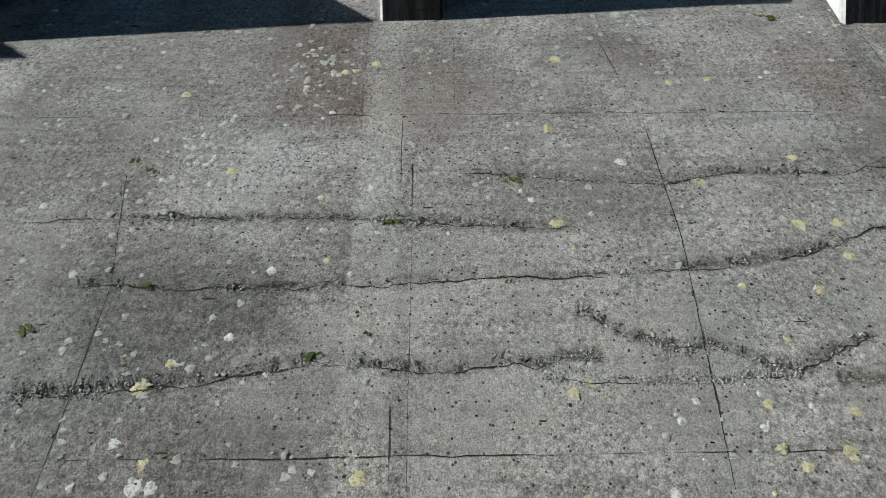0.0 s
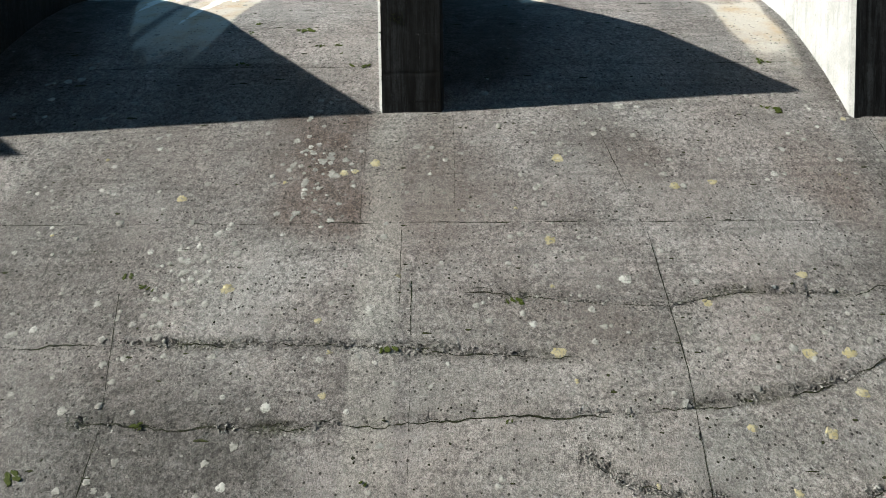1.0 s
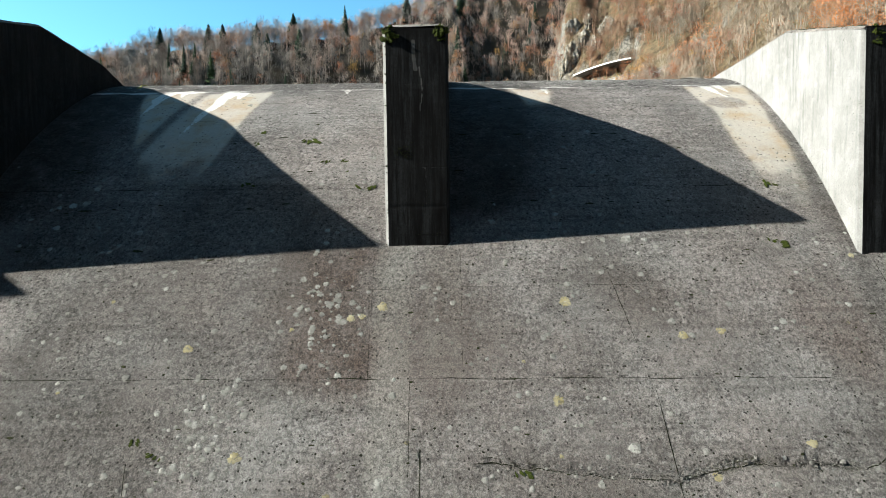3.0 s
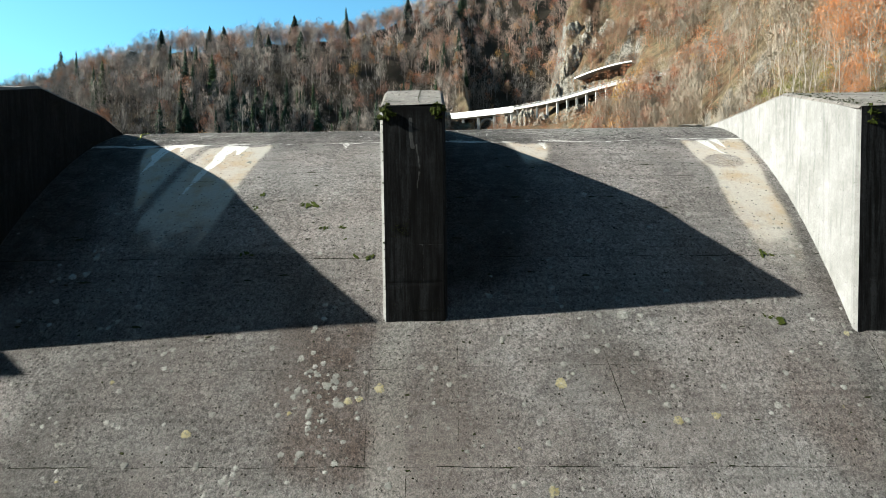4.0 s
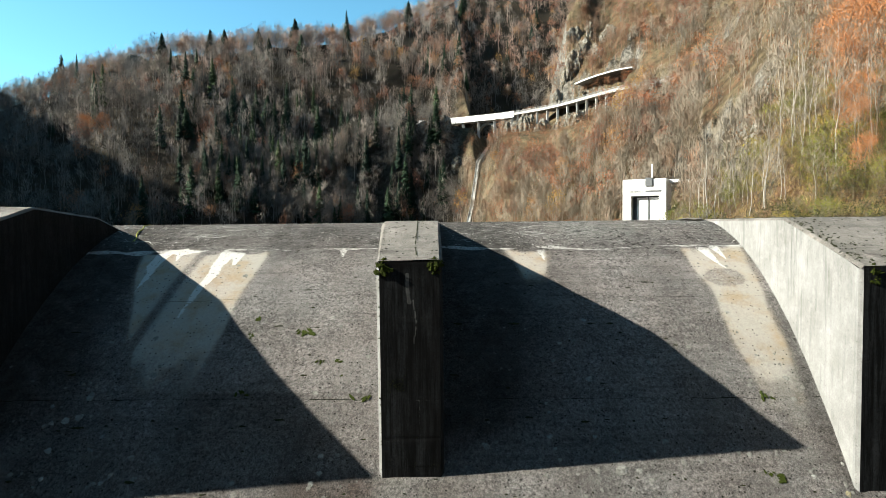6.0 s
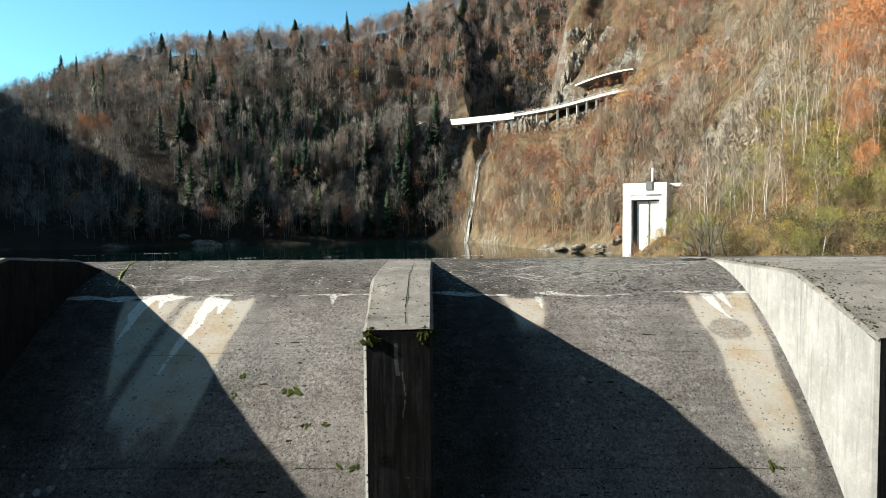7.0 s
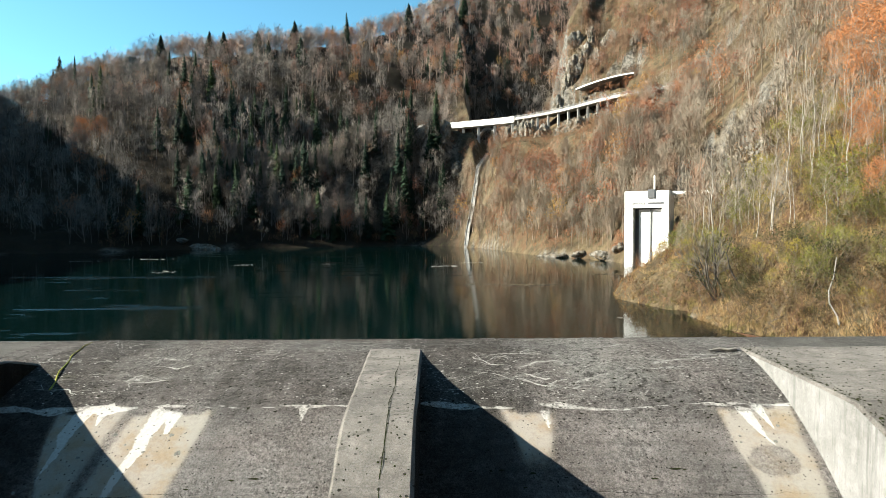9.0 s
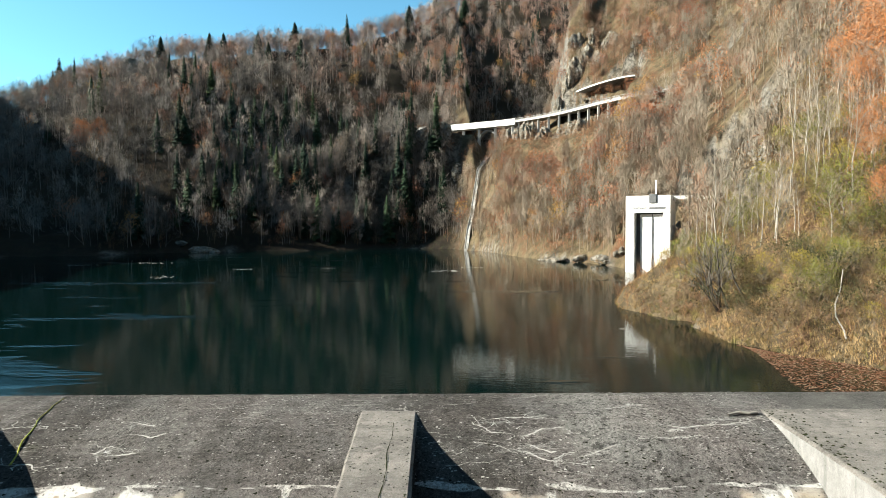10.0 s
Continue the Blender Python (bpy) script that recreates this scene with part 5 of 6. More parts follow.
wy = R.uniform(45, 565, n)
wu = R.uniform(-0.86, 0.9, n)
keep = R.rand(n) < np.where(wu > 0.1, 0.25 + wy / 540, 1.2 * wy / 540)
wx = wu * wy + 0.9
wy = wy - 5.2
wx, wy = wx[keep], wy[keep]
# the steep wall below the road and the skyline carry denser growth
wx = np.concatenate([wx, R.uniform(-120, 12, 620)])
wy = np.concatenate([wy, R.uniform(272, 304, 620)])
slope_u, slope_d = R.uniform(0.05, 0.44, 1500), R.uniform(150, 285, 1500)
wx = np.concatenate([wx, slope_u * slope_d + 0.9])
wy = np.concatenate([wy, slope_d - 5.2])
ridge_u = R.uniform(-0.66, 0.02, 420)
ridge_d = np.interp(ridge_u, ST_U, ST_Y3) + R.uniform(-14, 16, 420)
wx = np.concatenate([wx, ridge_u * ridge_d + 0.9])
wy = np.concatenate([wy, ridge_d - 5.2])
wu = wx / (wy + 5.2)
wz = height(wx, wy)
ridge_y = np.interp(wu, ST_U, ST_Y3)
low_side = (wx > -45) & (wx < 70) & (np.interp(wx, RX, RY) > wy)
ok = (wz > WATER_Z + 2.5) & ~(low_side & (road_distance(wx, wy) < np.where(wx > 28, 40, np.where(wx > 4, 28, 20)))) & (wy < np.where(wu < 0.0, ridge_y + 22, np.where(wu < 0.25, 560, 0.9 * ridge_y))) & (road_distance(wx, wy) > 6.5) & ~((wx > 58) & (wx < 94) & (wy > 246 - 0.6 * (wx - 75)) & (wy < 281 - 0.8 * (wx - 65))) & (np.hypot(wx - 50, wy - 137) > 12) & (np.hypot(wx - 58, wy - 128) > 14)
ok &= ~((wu > 0.28) & (wy < 85)) & ~((wu > -0.57) & (wu < -0.45) & (wy > 388) & (wy < 424) & (R.rand(len(wu)) < 0.8))
wx, wy, wu, wz = wx[ok], wy[ok], wu[ok], wz[ok]
lot = R.rand(len(wx))
clump = fbm(wx / 40, wy / 40, 3, 55)
left = (wu < 0.03) | (wy > 380)
con = np.where(left, 0.04 + 0.26 * clump + 0.13 * np.exp(-((wu + 0.31) / 0.12) ** 2) * smooth(8, 22, wz) * (1 - smooth(70, 110, wz)), 0.0)
rus = np.where(left, 0.06 + 0.12 * smooth(60, 120, wz) + 0.16 * smooth(-0.25, -0.08, wu) * smooth(40, 90, wz) + 0.3 * np.exp(-((wu + 0.60) / 0.03) ** 2 - ((wz - 45) / 18) ** 2), np.where(wy > 160, 0.08, 0.0))
con = np.where((np.abs(wx + 20) < 45) & (wy > 262) & (wy < 335), np.where((road_distance(wx, wy) < 18) | (wx > 4), 0.0, 0.16), con)
con = np.where(left & (wy > ridge_y[ok] - 22), 0.35 * con, con)
kind = np.where(lot < con, 1, np.where(lot < con + rus, 2, 0))
BARE = [crown_form(k, 235, 0.24 + 0.03 * (k % 3), 0.24 if k % 2 else 0.08, 5 + k % 3, 0.0044) for k in range(8)]
THICKET = []
for k in range(6):
    tv, tf, te = bare_form(300 + k, 6, 3, 1, 0.5, 0.12, 0.10, 0.9, False)
    lv, lf = leaf_form(310 + k, te, 2, 0.075, 0.10, 1.0)
    THICKET.append((np.concatenate([tv, lv]), np.concatenate([tf, lf + len(tv)])))
SPRUCE = [spruce_form(k, 20 + 2 * (k % 3), 9, 0.13 + 0.022 * (k % 4)) for k in range(7)]


def rows_of(k, lo, hi, tints):
    i = np.where(kind == k)[0]
    return [(wx[j], wy[j], wz[j] - 0.3, R.uniform(lo, hi), tints(j)) for j in i]


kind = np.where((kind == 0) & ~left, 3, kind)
# Tint rises with height: shade low on the slope painted into twig colour.
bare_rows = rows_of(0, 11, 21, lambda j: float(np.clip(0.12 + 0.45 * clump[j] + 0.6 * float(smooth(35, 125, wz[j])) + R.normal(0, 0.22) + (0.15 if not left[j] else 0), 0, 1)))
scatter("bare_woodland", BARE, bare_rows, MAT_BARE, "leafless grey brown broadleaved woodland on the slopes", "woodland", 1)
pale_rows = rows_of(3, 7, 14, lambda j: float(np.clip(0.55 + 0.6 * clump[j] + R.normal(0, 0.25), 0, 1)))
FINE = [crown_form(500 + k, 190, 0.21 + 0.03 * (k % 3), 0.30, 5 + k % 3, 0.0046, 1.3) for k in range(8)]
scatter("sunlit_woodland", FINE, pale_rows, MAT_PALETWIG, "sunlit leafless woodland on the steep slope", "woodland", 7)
scatter("spruce_woodland", SPRUCE, rows_of(1, 12, 25, lambda j: float(R.beta(1.3, 2.5))), MAT_CONIFER, "dark green spruces among the bare trees", "woodland", 2)
rust_rows = rows_of(2, 7, 15, lambda j: float(R.beta(1.2, 2.0)))
LIGHT = [bare_form(400 + k, 11, 5, 1, 0.32, 0.3, 0.05, 0.7, False) for k in range(6)]
scatter("autumn_tree_limbs", LIGHT, rust_rows, MAT_BARE, "limbs of trees that keep their autumn leaves", "woodland", 3)
LEAF = [leaf_form(k, LIGHT[k][2], 4, 0.032, 0.05, 0.9) for k in range(6)]
scatter("autumn_foliage", LEAF, rust_rows, MAT_RUST, "rusty red and ochre leaves on the far trees", "foliage", 3)


# low thicket under the trees on the sunny side and the knoll
n = 10500
ty, tu = R.uniform(90, 330, n), R.uniform(-0.6, 0.85, n)
keep = R.rand(n) < np.where(tu < -0.08, 0.35, np.where(tu < 0.04, 0.8, np.where(tu < 0.36, 1.3, 0.5))) * ty / 330
tx, ty = (tu * ty + 0.9)[keep], (ty - 5.2)[keep]
tz = height(tx, ty)
ok = (tz > WATER_Z + 1.2) & (road_distance(tx, ty) > np.where((np.interp(tx, RX, RY) > ty) & (tx > 4) & (tx < 70), 16, 5.5)) & (np.hypot(tx - 50, ty - 137) > 11) & (ty < 0.95 * np.interp(tx / ty, ST_U, ST_Y3)) & (np.abs(tx - 22.9 + 0.315 * (296.3 - ty)) > 3.5)
tx, ty, tz = tx[ok], ty[ok], tz[ok]
warm = fbm(tx / 25, ty / 25, 3, 58)
ridge_tx = ridge_u[::2] * ridge_d[::2] + 0.9
ridge_ty = ridge_d[::2] - 5.2
tx, ty = np.concatenate([tx, ridge_tx]), np.concatenate([ty, ridge_ty])
tz = np.concatenate([tz, height(ridge_tx, ridge_ty)])
warm = fbm(tx / 25, ty / 25, 3, 58)
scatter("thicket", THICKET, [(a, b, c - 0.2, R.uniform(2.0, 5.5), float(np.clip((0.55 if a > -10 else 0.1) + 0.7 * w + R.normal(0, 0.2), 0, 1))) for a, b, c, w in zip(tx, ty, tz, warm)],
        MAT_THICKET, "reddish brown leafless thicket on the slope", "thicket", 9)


# ---------------------------------------------------------------- road along the far slope
def sweep(path, section):
    """A closed section (offset, level) carried along plan points; returns a bmesh."""
    bm = bmesh.new()
    rings = []
    for k, (x, y, z) in enumerate(path):
        a, b = path[max(0, k - 1)], path[min(len(path) - 1, k + 1)]
        d = Vector((b[0] - a[0], b[1] - a[1], 0)).normalized()
        side = Vector((d.y, -d.x, 0))
        rings.append([bm.verts.new((x + side.x * o, y + side.y * o, z + h)) for o, h in section])
    for r0, r1 in zip(rings, rings[1:]):
        for i in range(len(section)):
            j = (i + 1) % len(section)
            bm.faces.new((r0[i], r0[j], r1[j], r1[i]))
    bm.faces.new(rings[0][::-1])
    bm.faces.new(rings[-1])
    bmesh.ops.recalc_face_normals(bm, faces=bm.faces)
    return bm


def rect(o0, o1, h0, h1):
    return ((o0, h0), (o1, h0), (o1, h1), (o0, h1))


road_pts = [(float(x), float(y), ROAD_Z) for x, y in zip(RX, RY)]
viaduct = tagged(empty("road_viaduct", (0, 0, 0)), "pale concrete road viaduct on piers along the slope", "bridge")
span = [q for q in road_pts if -12 <= q[0] <= 39.5]
east = [q for q in road_pts if q[0] >= 39.0]
west = [q for q in road_pts if -36 <= q[0] <= -11.5]
part("deck", sweep(span, rect(-4, 4, -0.6, 0)), MAT_ROAD, viaduct)
part("girder", sweep(span, rect(1.6, 3.4, -2.5, -0.62)), MAT_ROAD, viaduct)
part("parapet", sweep(span, rect(4.02, 4.45, -2.0, 1.1)), MAT_WHITE, viaduct, "smooth white concrete parapet")
part("deck", sweep(east, rect(-4, 4, -0.5, 0)), MAT_ROAD, viaduct)
part("kerb", sweep(east, rect(3.8, 4.3, -0.9, 0.25)), MAT_ROAD, viaduct)
part("deck", sweep(west, rect(-4, 4, -0.5, 0)), MAT_ROAD, viaduct)


def rail_along(path, every, parent):
    for h in (0.55, 1.05):
        part("rail", sweep([(x, y, z) for x, y, z in path], rect(3.98, 4.1, h - 0.06, h + 0.06)), MAT_STEEL, parent, "grey steel rail")
    for k in range(0, len(path), every):
        x, y, z = path[k]
        a, b = path[max(0, k - 1)], path[min(len(path) - 1, k + 1)]
        d = Vector((b[0] - a[0], b[1] - a[1], 0)).normalized()
        c = Vector((x + d.y * 4.04, y - d.x * 4.04, z))
        part("rail_post", box_bm(c.x - 0.08, c.x + 0.08, c.y - 0.08, c.y + 0.08, c.z - 0.2, c.z + 1.1), MAT_STEEL, parent)


rail_along(east, 2, viaduct)
rail_along(west, 3, viaduct)
for path, every in ((span, 7), (east, 3), (west, 6)):
    for k in range(every // 2, len(path), every):
        x, y, z = path[k]
        a, b = path[max(0, k - 1)], path[min(len(path) - 1, k + 1)]
        d = Vector((b[0] - a[0], b[1] - a[1], 0)).normalized()
        cx, cy = x + d.y * 3.1, y - d.x * 3.1
        foot = min(float(height(np.array([cx]), np.array([cy]))[0]), z - 4) - 3
        bm = bmesh.new()
        for t, w in ((foot, 0.8 if path is span else 0.55), (z - 0.55, 0.6 if path is span else 0.42)):
            for sx, sy in ((-1, -1), (1, -1), (1, 1), (-1, 1)):
                bm.verts.new((cx + sx * w, cy + sy * w, t))
        bm.verts.ensure_lookup_table()
        v = bm.verts
        for i in range(4):
            j = (i + 1) % 4
            bm.faces.new((v[i], v[j], v[4 + j], v[4 + i]))
        bm.faces.new((v[3], v[2], v[1], v[0]))
        bm.faces.new((v[4], v[5], v[6], v[7]))
        part("bridge_pier", bm, MAT_ROAD, viaduct)
# an arch over the gully
mid = [q for q in road_pts if 17 <= q[0] <= 29]
ax, ay = np.array([q[0] for q in mid]), np.array([q[1] for q in mid])
n = len(mid)
arch = [(float(ax[k]) + 1.2, float(ay[k]) - 1.6, ROAD_Z - 2.6 - 6.0 * (2 * k / (n - 1) - 1) ** 2) for k in range(n)]
part("arch", sweep(arch, rect(-1.2, 1.2, -1.1, 0)), MAT_ROAD, viaduct)

# gallery roof over the upper bend
gal = [(64.8 + 2.12 * k, 277.2 - 2.75 * k + 0.104 * k * k, 70.0 + 0.5 * k - 0.02 * k * k) for k in range(11)]
gallery = tagged(empty("rockfall_gallery", gal[0]), "curved concrete rockfall roof above the road", "gallery")
off = Matrix.Translation(-Vector(gal[0]))
bm = sweep(gal, rect(-6, 1.2, 0, 0.45))
bm.transform(off)
part("roof", bm, MAT_RECESS, gallery)
bm = sweep(gal, rect(1.22, 1.6, -0.05, 0.55))
bm.transform(off)
part("roof_edge", bm, MAT_WHITE, gallery, "pale concrete roof edge")
# Dark back wall: shade under the roof is put into its colour.
bm = sweep(gal, rect(-6.0, -5.4, -6.0, -0.02))
bm.transform(off)
part("back_wall", bm, MAT_RECESS, gallery)
# pale water chute falling from the bridge to the lake
chute = []
for k in range(40):
    f = k / 39
    x, y = 22.9 - 12.6 * f, 296.3 - 40.0 * f
    chute.append((x, y, max(WATER_Z - 0.5, float(height(np.array([x]), np.array([y]))[0])) + 1.5))
MAT_CHUTE = plain("grey chute concrete", (0.18, 0.175, 0.16), (0.36, 0.35, 0.33), 0.6, 0.85)
part_ob = part("water_chute", sweep(chute, ((-0.9, -1.6), (0.9, -1.6), (0.9, 0.5), (0.65, 0.5), (0.6, 0), (-0.6, 0), (-0.65, 0.5), (-0.9, 0.5))), MAT_CHUTE)
tagged(part_ob, "narrow pale concrete chute running down to the lake", "chute")

# ---------------------------------------------------------------- intake building
INTAKE = pose(43.6, 134.0, WATER_Z, 0, 0, -30)
intake = tagged(empty("intake_tower"), "white concrete intake tower with a tall gate recess", "intake tower")
intake.matrix_world = INTAKE
W, H, D = 10.0, 17.9, 7.0
# The recess back wall is painted dark for its shade.
for nm, b in (("jamb", (0, 2.0, 0, D, -6, 13.9)), ("jamb", (8.4, W, 0, D, -6, 13.9)), ("lintel", (0, W, 0, D, 13.92, H)), ("back_wall", (2.02, 8.38, 2.4, D - 0.2, -6, 13.9))):
    part(nm, box_bm(*b, 0.06), MAT_WHITE if nm != "back_wall" else MAT_RECESS, intake)
part("gate_panel", box_bm(3.1, 8.3, 1.1, 2.3, -6, 13.6, 0.05), MAT_WHITE, intake, "white gate panel")
part("guide_rail", box_bm(5.75, 5.95, 0.9, 1.08, -6, 13.8, 0.02), MAT_STEEL, intake)
part("hoist_box", box_bm(5.3, 6.9, -0.25, 1.2, 16.2, 18.2, 0.05), MAT_STEEL, intake, "grey steel hoist box")
part("mast", box_bm(6.3, 6.65, 1.5, 1.85, H + 0.01, H + 3.6, 0.03), MAT_WHITE, intake)
part("side_roof", box_bm(W + 0.05, W + 14.0, 3.0, 6.0, 17.0, 17.8, 0.05), MAT_WHITE, intake, "white flat roof slab")
txt = bpy.data.curves.new("sign_text", "FONT")
txt.body, txt.size, txt.extrude = "CENTRALE", 0.7, 0.02
tob = bpy.data.objects.new("sign_text", txt)
me = bpy.data.meshes.new_from_object(tob)
me.materials.append(MAT_STEEL)
sign = new("lettering", me)
sign.parent = intake
sign.matrix_local = pose(1.4, -0.03, 14.75, 90, 0, 0)
part("lettering_bar", box_bm(5.3, 8.9, -0.04, -0.005, 14.8, 15.2), MAT_STEEL, intake)


# ---------------------------------------------------------------- rocks
def rock_mesh(seed):
    bm = bmesh.new()
    bmesh.ops.create_icosphere(bm, subdivisions=4, radius=1)
    o = Vector((seed * 3.1, seed * 1.7, 0))
    for v in bm.verts:
        c = v.co.copy()
        ridged = 1 - abs(noise.noise(c * 2.2 + o)) * 2
        k = 1 + 0.5 * noise.noise(c * 1.1 + o) + 0.25 * ridged * noise.noise(c * 4 + o) + 0.10 * noise.noise(c * 9 + o) + 0.05 * noise.noise(c * 20 + o)
        k += 0.10 * math.floor(4 * noise.noise(Vector((c.x * 2.6, c.y * 2.6, c.z * 0.9)) + o)) / 2
        v.co = c * k
    me = bpy.data.meshes.new("rock_outcrop")
    bm.to_mesh(me)
    bm.free()
    me.materials.append(MAT_ROCK)
    return me


ROCKS = [rock_mesh(k) for k in range(4)]
ROCK_AT = [(59, 289, 4, 3, 6), (63, 291, 4, 3, 8), (67, 292, 4, 3, 7), (72, 294, 4, 3, 7), (78, 290, 4, 3, 7), (70, 304, 5, 3, 6), (78, 306, 5, 3, 6), (86, 296, 5, 3, 6), (92, 276, 4, 3, 5),
           (-196, 402, 9, 5, 8), (-212, 402, 10, 5, 9), (-226, 404, 8, 5, 8), (52.5, 91.5, 3.6, 2.4, 4.2), (54.5, 93, 3, 2, 3.4), (50.5, 93, 2.2, 2, 2.6), (63, 105, 3, 2, 3), (58, 100, 2.5, 2, 2)]
ROCK_AT += [(-108, 254, 7, 3, 1.8), (-100, 253, 5, 3, 1.5), (-116, 253, 4, 2, 1.2), (38, 176, 4, 2, 0.9), (35, 179, 3, 2, 0.8), (42, 170, 3, 2, 1.1), (45, 164, 3, 2, 1.2), (46, 158, 3, 2, 1.3), (48, 152, 3, 2, 1.4), (50, 147, 2, 2, 1.6), (32, 184, 3, 2, 0.7), (24, 196, 3, 2, 0.9)]
ROCK_AT += [(38, 287, 3.5, 2.5, 5), (44, 283, 4, 3, 6), (49, 278, 4, 3, 6), (54, 271, 4, 3, 6), (58, 265, 3.5, 3, 5.5), (62, 259, 3.5, 3, 5), (41, 282, 4, 3, 8), (46, 275, 3, 2, 6), (33, 290, 3, 2.5, 5), (0, 296, 5, 3, 6), (8, 291, 4, 3, 5), (-10, 299, 4, 3, 4)]
rr = random.Random(19)
ROCK_AT += [(rr.uniform(60, 72), rr.uniform(262, 276), rr.uniform(0.8, 1.8), rr.uniform(0.8, 1.5), rr.uniform(0.6, 1.4)) for _ in range(22)]
for k, (x, y, rx, ry, rz) in enumerate(ROCK_AT):
    z = float(height(np.array([float(x)]), np.array([float(y)]))[0])
    ob = tagged(new("rock_outcrop", ROCKS[k % 4]), "pale fissured limestone outcrop on the slope", "rock", "rock outcrops")
    ob.matrix_world = Matrix.Translation((x, y, z - 0.25 * rz)) @ Matrix.Rotation(k * 1.3, 4, "Z") @ Matrix.Diagonal((rx, ry, rz, 1))


# ---------------------------------------------------------------- growth on the near bank
def form_part(name, form, mat, parent, tint=0.4):
    v, f = form[:2]
    ob = mesh_np(name, v, f, mat, {"tint": np.full(len(v), tint)}, flat=True)
    ob.parent = parent
    return ob


def split_trunk(seed, limbs, subs, twigs, **more):
    """Trunk and twigs of one tree as two forms."""
    full = bare_form(seed, limbs, subs, twigs, **more)
    bare = bare_form(seed, 0, 0, 0, **more)
    n = len(bare[0])
    f = full[1]
    return bare, (full[0][n:], f[len(bare[1]):] - n), full[2]


def near_tree(name, seed, bark, label, category, leaves=None, tint=0.4, group="", **more):
    thing = tagged(empty(name), label, category, group)
    trunk, twigs, ends = split_trunk(seed, **more)
    form_part("trunk", trunk, bark, thing)
    form_part("crown", twigs, MAT_PALETWIG, thing, tint)
    if leaves:
        mat, per, size, spread, drop, tone = leaves
        form_part("foliage", leaf_form(seed, ends, per, size, spread, drop), mat, thing, tone)
    return thing


def ground_z(x, y):
    return float(height(np.array([float(x)]), np.array([float(y)]))[0])


def stand(ob, x, y, size, turn, lean=0.0, fresh=True):
    m = Matrix.Translation((x, y, ground_z(x, y) - 0.15)) @ Matrix.Rotation(turn, 4, "Z") @ Matrix.Rotation(lean, 4, "X")
    if fresh:
        ob.matrix_basis = m @ Matrix.Scale(size, 4)
        return ob
    got = copy_thing(ob, m)
    got.scale = (size, size, size)
    return got


GREYTREES = [near_tree("bare_tree", 40 + k, MAT_BIRCH, "slender leafless tree with pale bark on the bank", "tree", None, 0.5, "bare trees on the bank",
    limbs=18, subs=6, twigs=3, spread=0.24, low=0.3, lean=0.02, fat=0.5) for k in range(4)]
RUSTTREES = [near_tree("beech_tree", 60 + k, MAT_BARK, "tree with rusty orange autumn leaves on the slope", "tree", (MAT_BEECH, 13, 0.013, 0.045, 0.95, 0.5), 0.6,
    "autumn trees on the bank", limbs=16, subs=6, twigs=3, spread=0.34, low=0.22, lean=0.06, fat=0.9) for k in range(2)]
SHRUBS = [near_tree("shrub", 80 + k, MAT_BARK, "bushy shrub with yellow green leaves on the bank", "shrub", (MAT_SHRUB, 5, 0.028, 0.055, 0.9, (0.0, 0.25, 0.5, 0.85)[k]), 0.3,
    "shrubs on the bank", limbs=14, subs=5, twigs=2, spread=0.55, low=0.08, lean=0.10, fat=1.0) for k in range(4)]
# Near-black leaves also put the shade of the bank's hollows into colour.
SCRUB = [near_tree("scrub_bush", 95 + k, MAT_BARK, "low dark evergreen scrub, also standing in for shaded hollows of the bank", "shrub", (MAT_SCRUB, 6, 0.05, 0.09, 1.0, (0.1, 0.5, 0.8)[k]), 0.2,
    "scrub on the bank", limbs=10, subs=4, twigs=1, spread=0.7, low=0.06, lean=0.2, fat=0.8) for k in range(3)]
rb = random.Random(9)
used = {}


def plant(forms, key, x, y, size, lean=0.0):
    k = used.get(key, 0)
    used[key] = k + 1
    return stand(forms[k % len(forms)], x, y, size, rb.uniform(0, 6.28), lean, k < len(forms))


# slender trees standing out near the water: bearing, distance, size
for u, d, size in ((0.458, 78, 15), (0.452, 80, 12), (0.47, 82, 11), (0.44, 84, 13), (0.50, 88, 12), (0.53, 80, 9), (0.56, 72, 9), (0.585, 74, 12),
                   (0.60, 66, 7), (0.63, 78, 12), (0.655, 62, 8), (0.69, 66, 13), (0.72, 76, 12), (0.43, 90, 9)):
    plant(GREYTREES, "grey", u * d + 0.9, d - 5.2, size, rb.uniform(-0.10, 0.10))
count = 0
while count < 130:
    d, u = rb.uniform(66, 150), rb.uniform(0.36, 0.86)
    x, y = u * d + 0.9, d - 5.2
    if ground_z(x, y) < 4 or math.hypot(x - 50, y - 137) < 12 or math.hypot(x - 60, y - 129) < 17 or (0.36 < u < 0.51 and 90 < d < 150):
        continue
    plant(GREYTREES, "grey", x, y, rb.uniform(7, 13), rb.uniform(-0.12, 0.12))
    count += 1
for u, d, size in ((0.70, 84, 13), (0.74, 78, 12), (0.76, 90, 14), (0.72, 100, 13), (0.78, 70, 10), (0.73, 66, 7), (0.68, 112, 12), (0.80, 84, 13), (0.66, 95, 9), (0.75, 60, 6), (0.71, 76, 10), (0.735, 88, 12), (0.755, 82, 12), (0.70, 72, 7), (0.77, 96, 13), (0.74, 70, 8)):
    plant(RUSTTREES, "rust", u * d + 0.9, d - 5.2, size, rb.uniform(-0.1, 0.1))
for k in range(200):
    d = rb.choice((rb.uniform(46, 80), rb.uniform(54, 125)))
    u = rb.uniform(0.37, 0.80)
    x, y = u * d + 0.9, d - 5.2
    if ground_z(x, y) > -1.0 and math.hypot(x - 50, y - 137) > 9:
        plant(SHRUBS, "shrub", x, y, rb.uniform(1.6, 4.2))


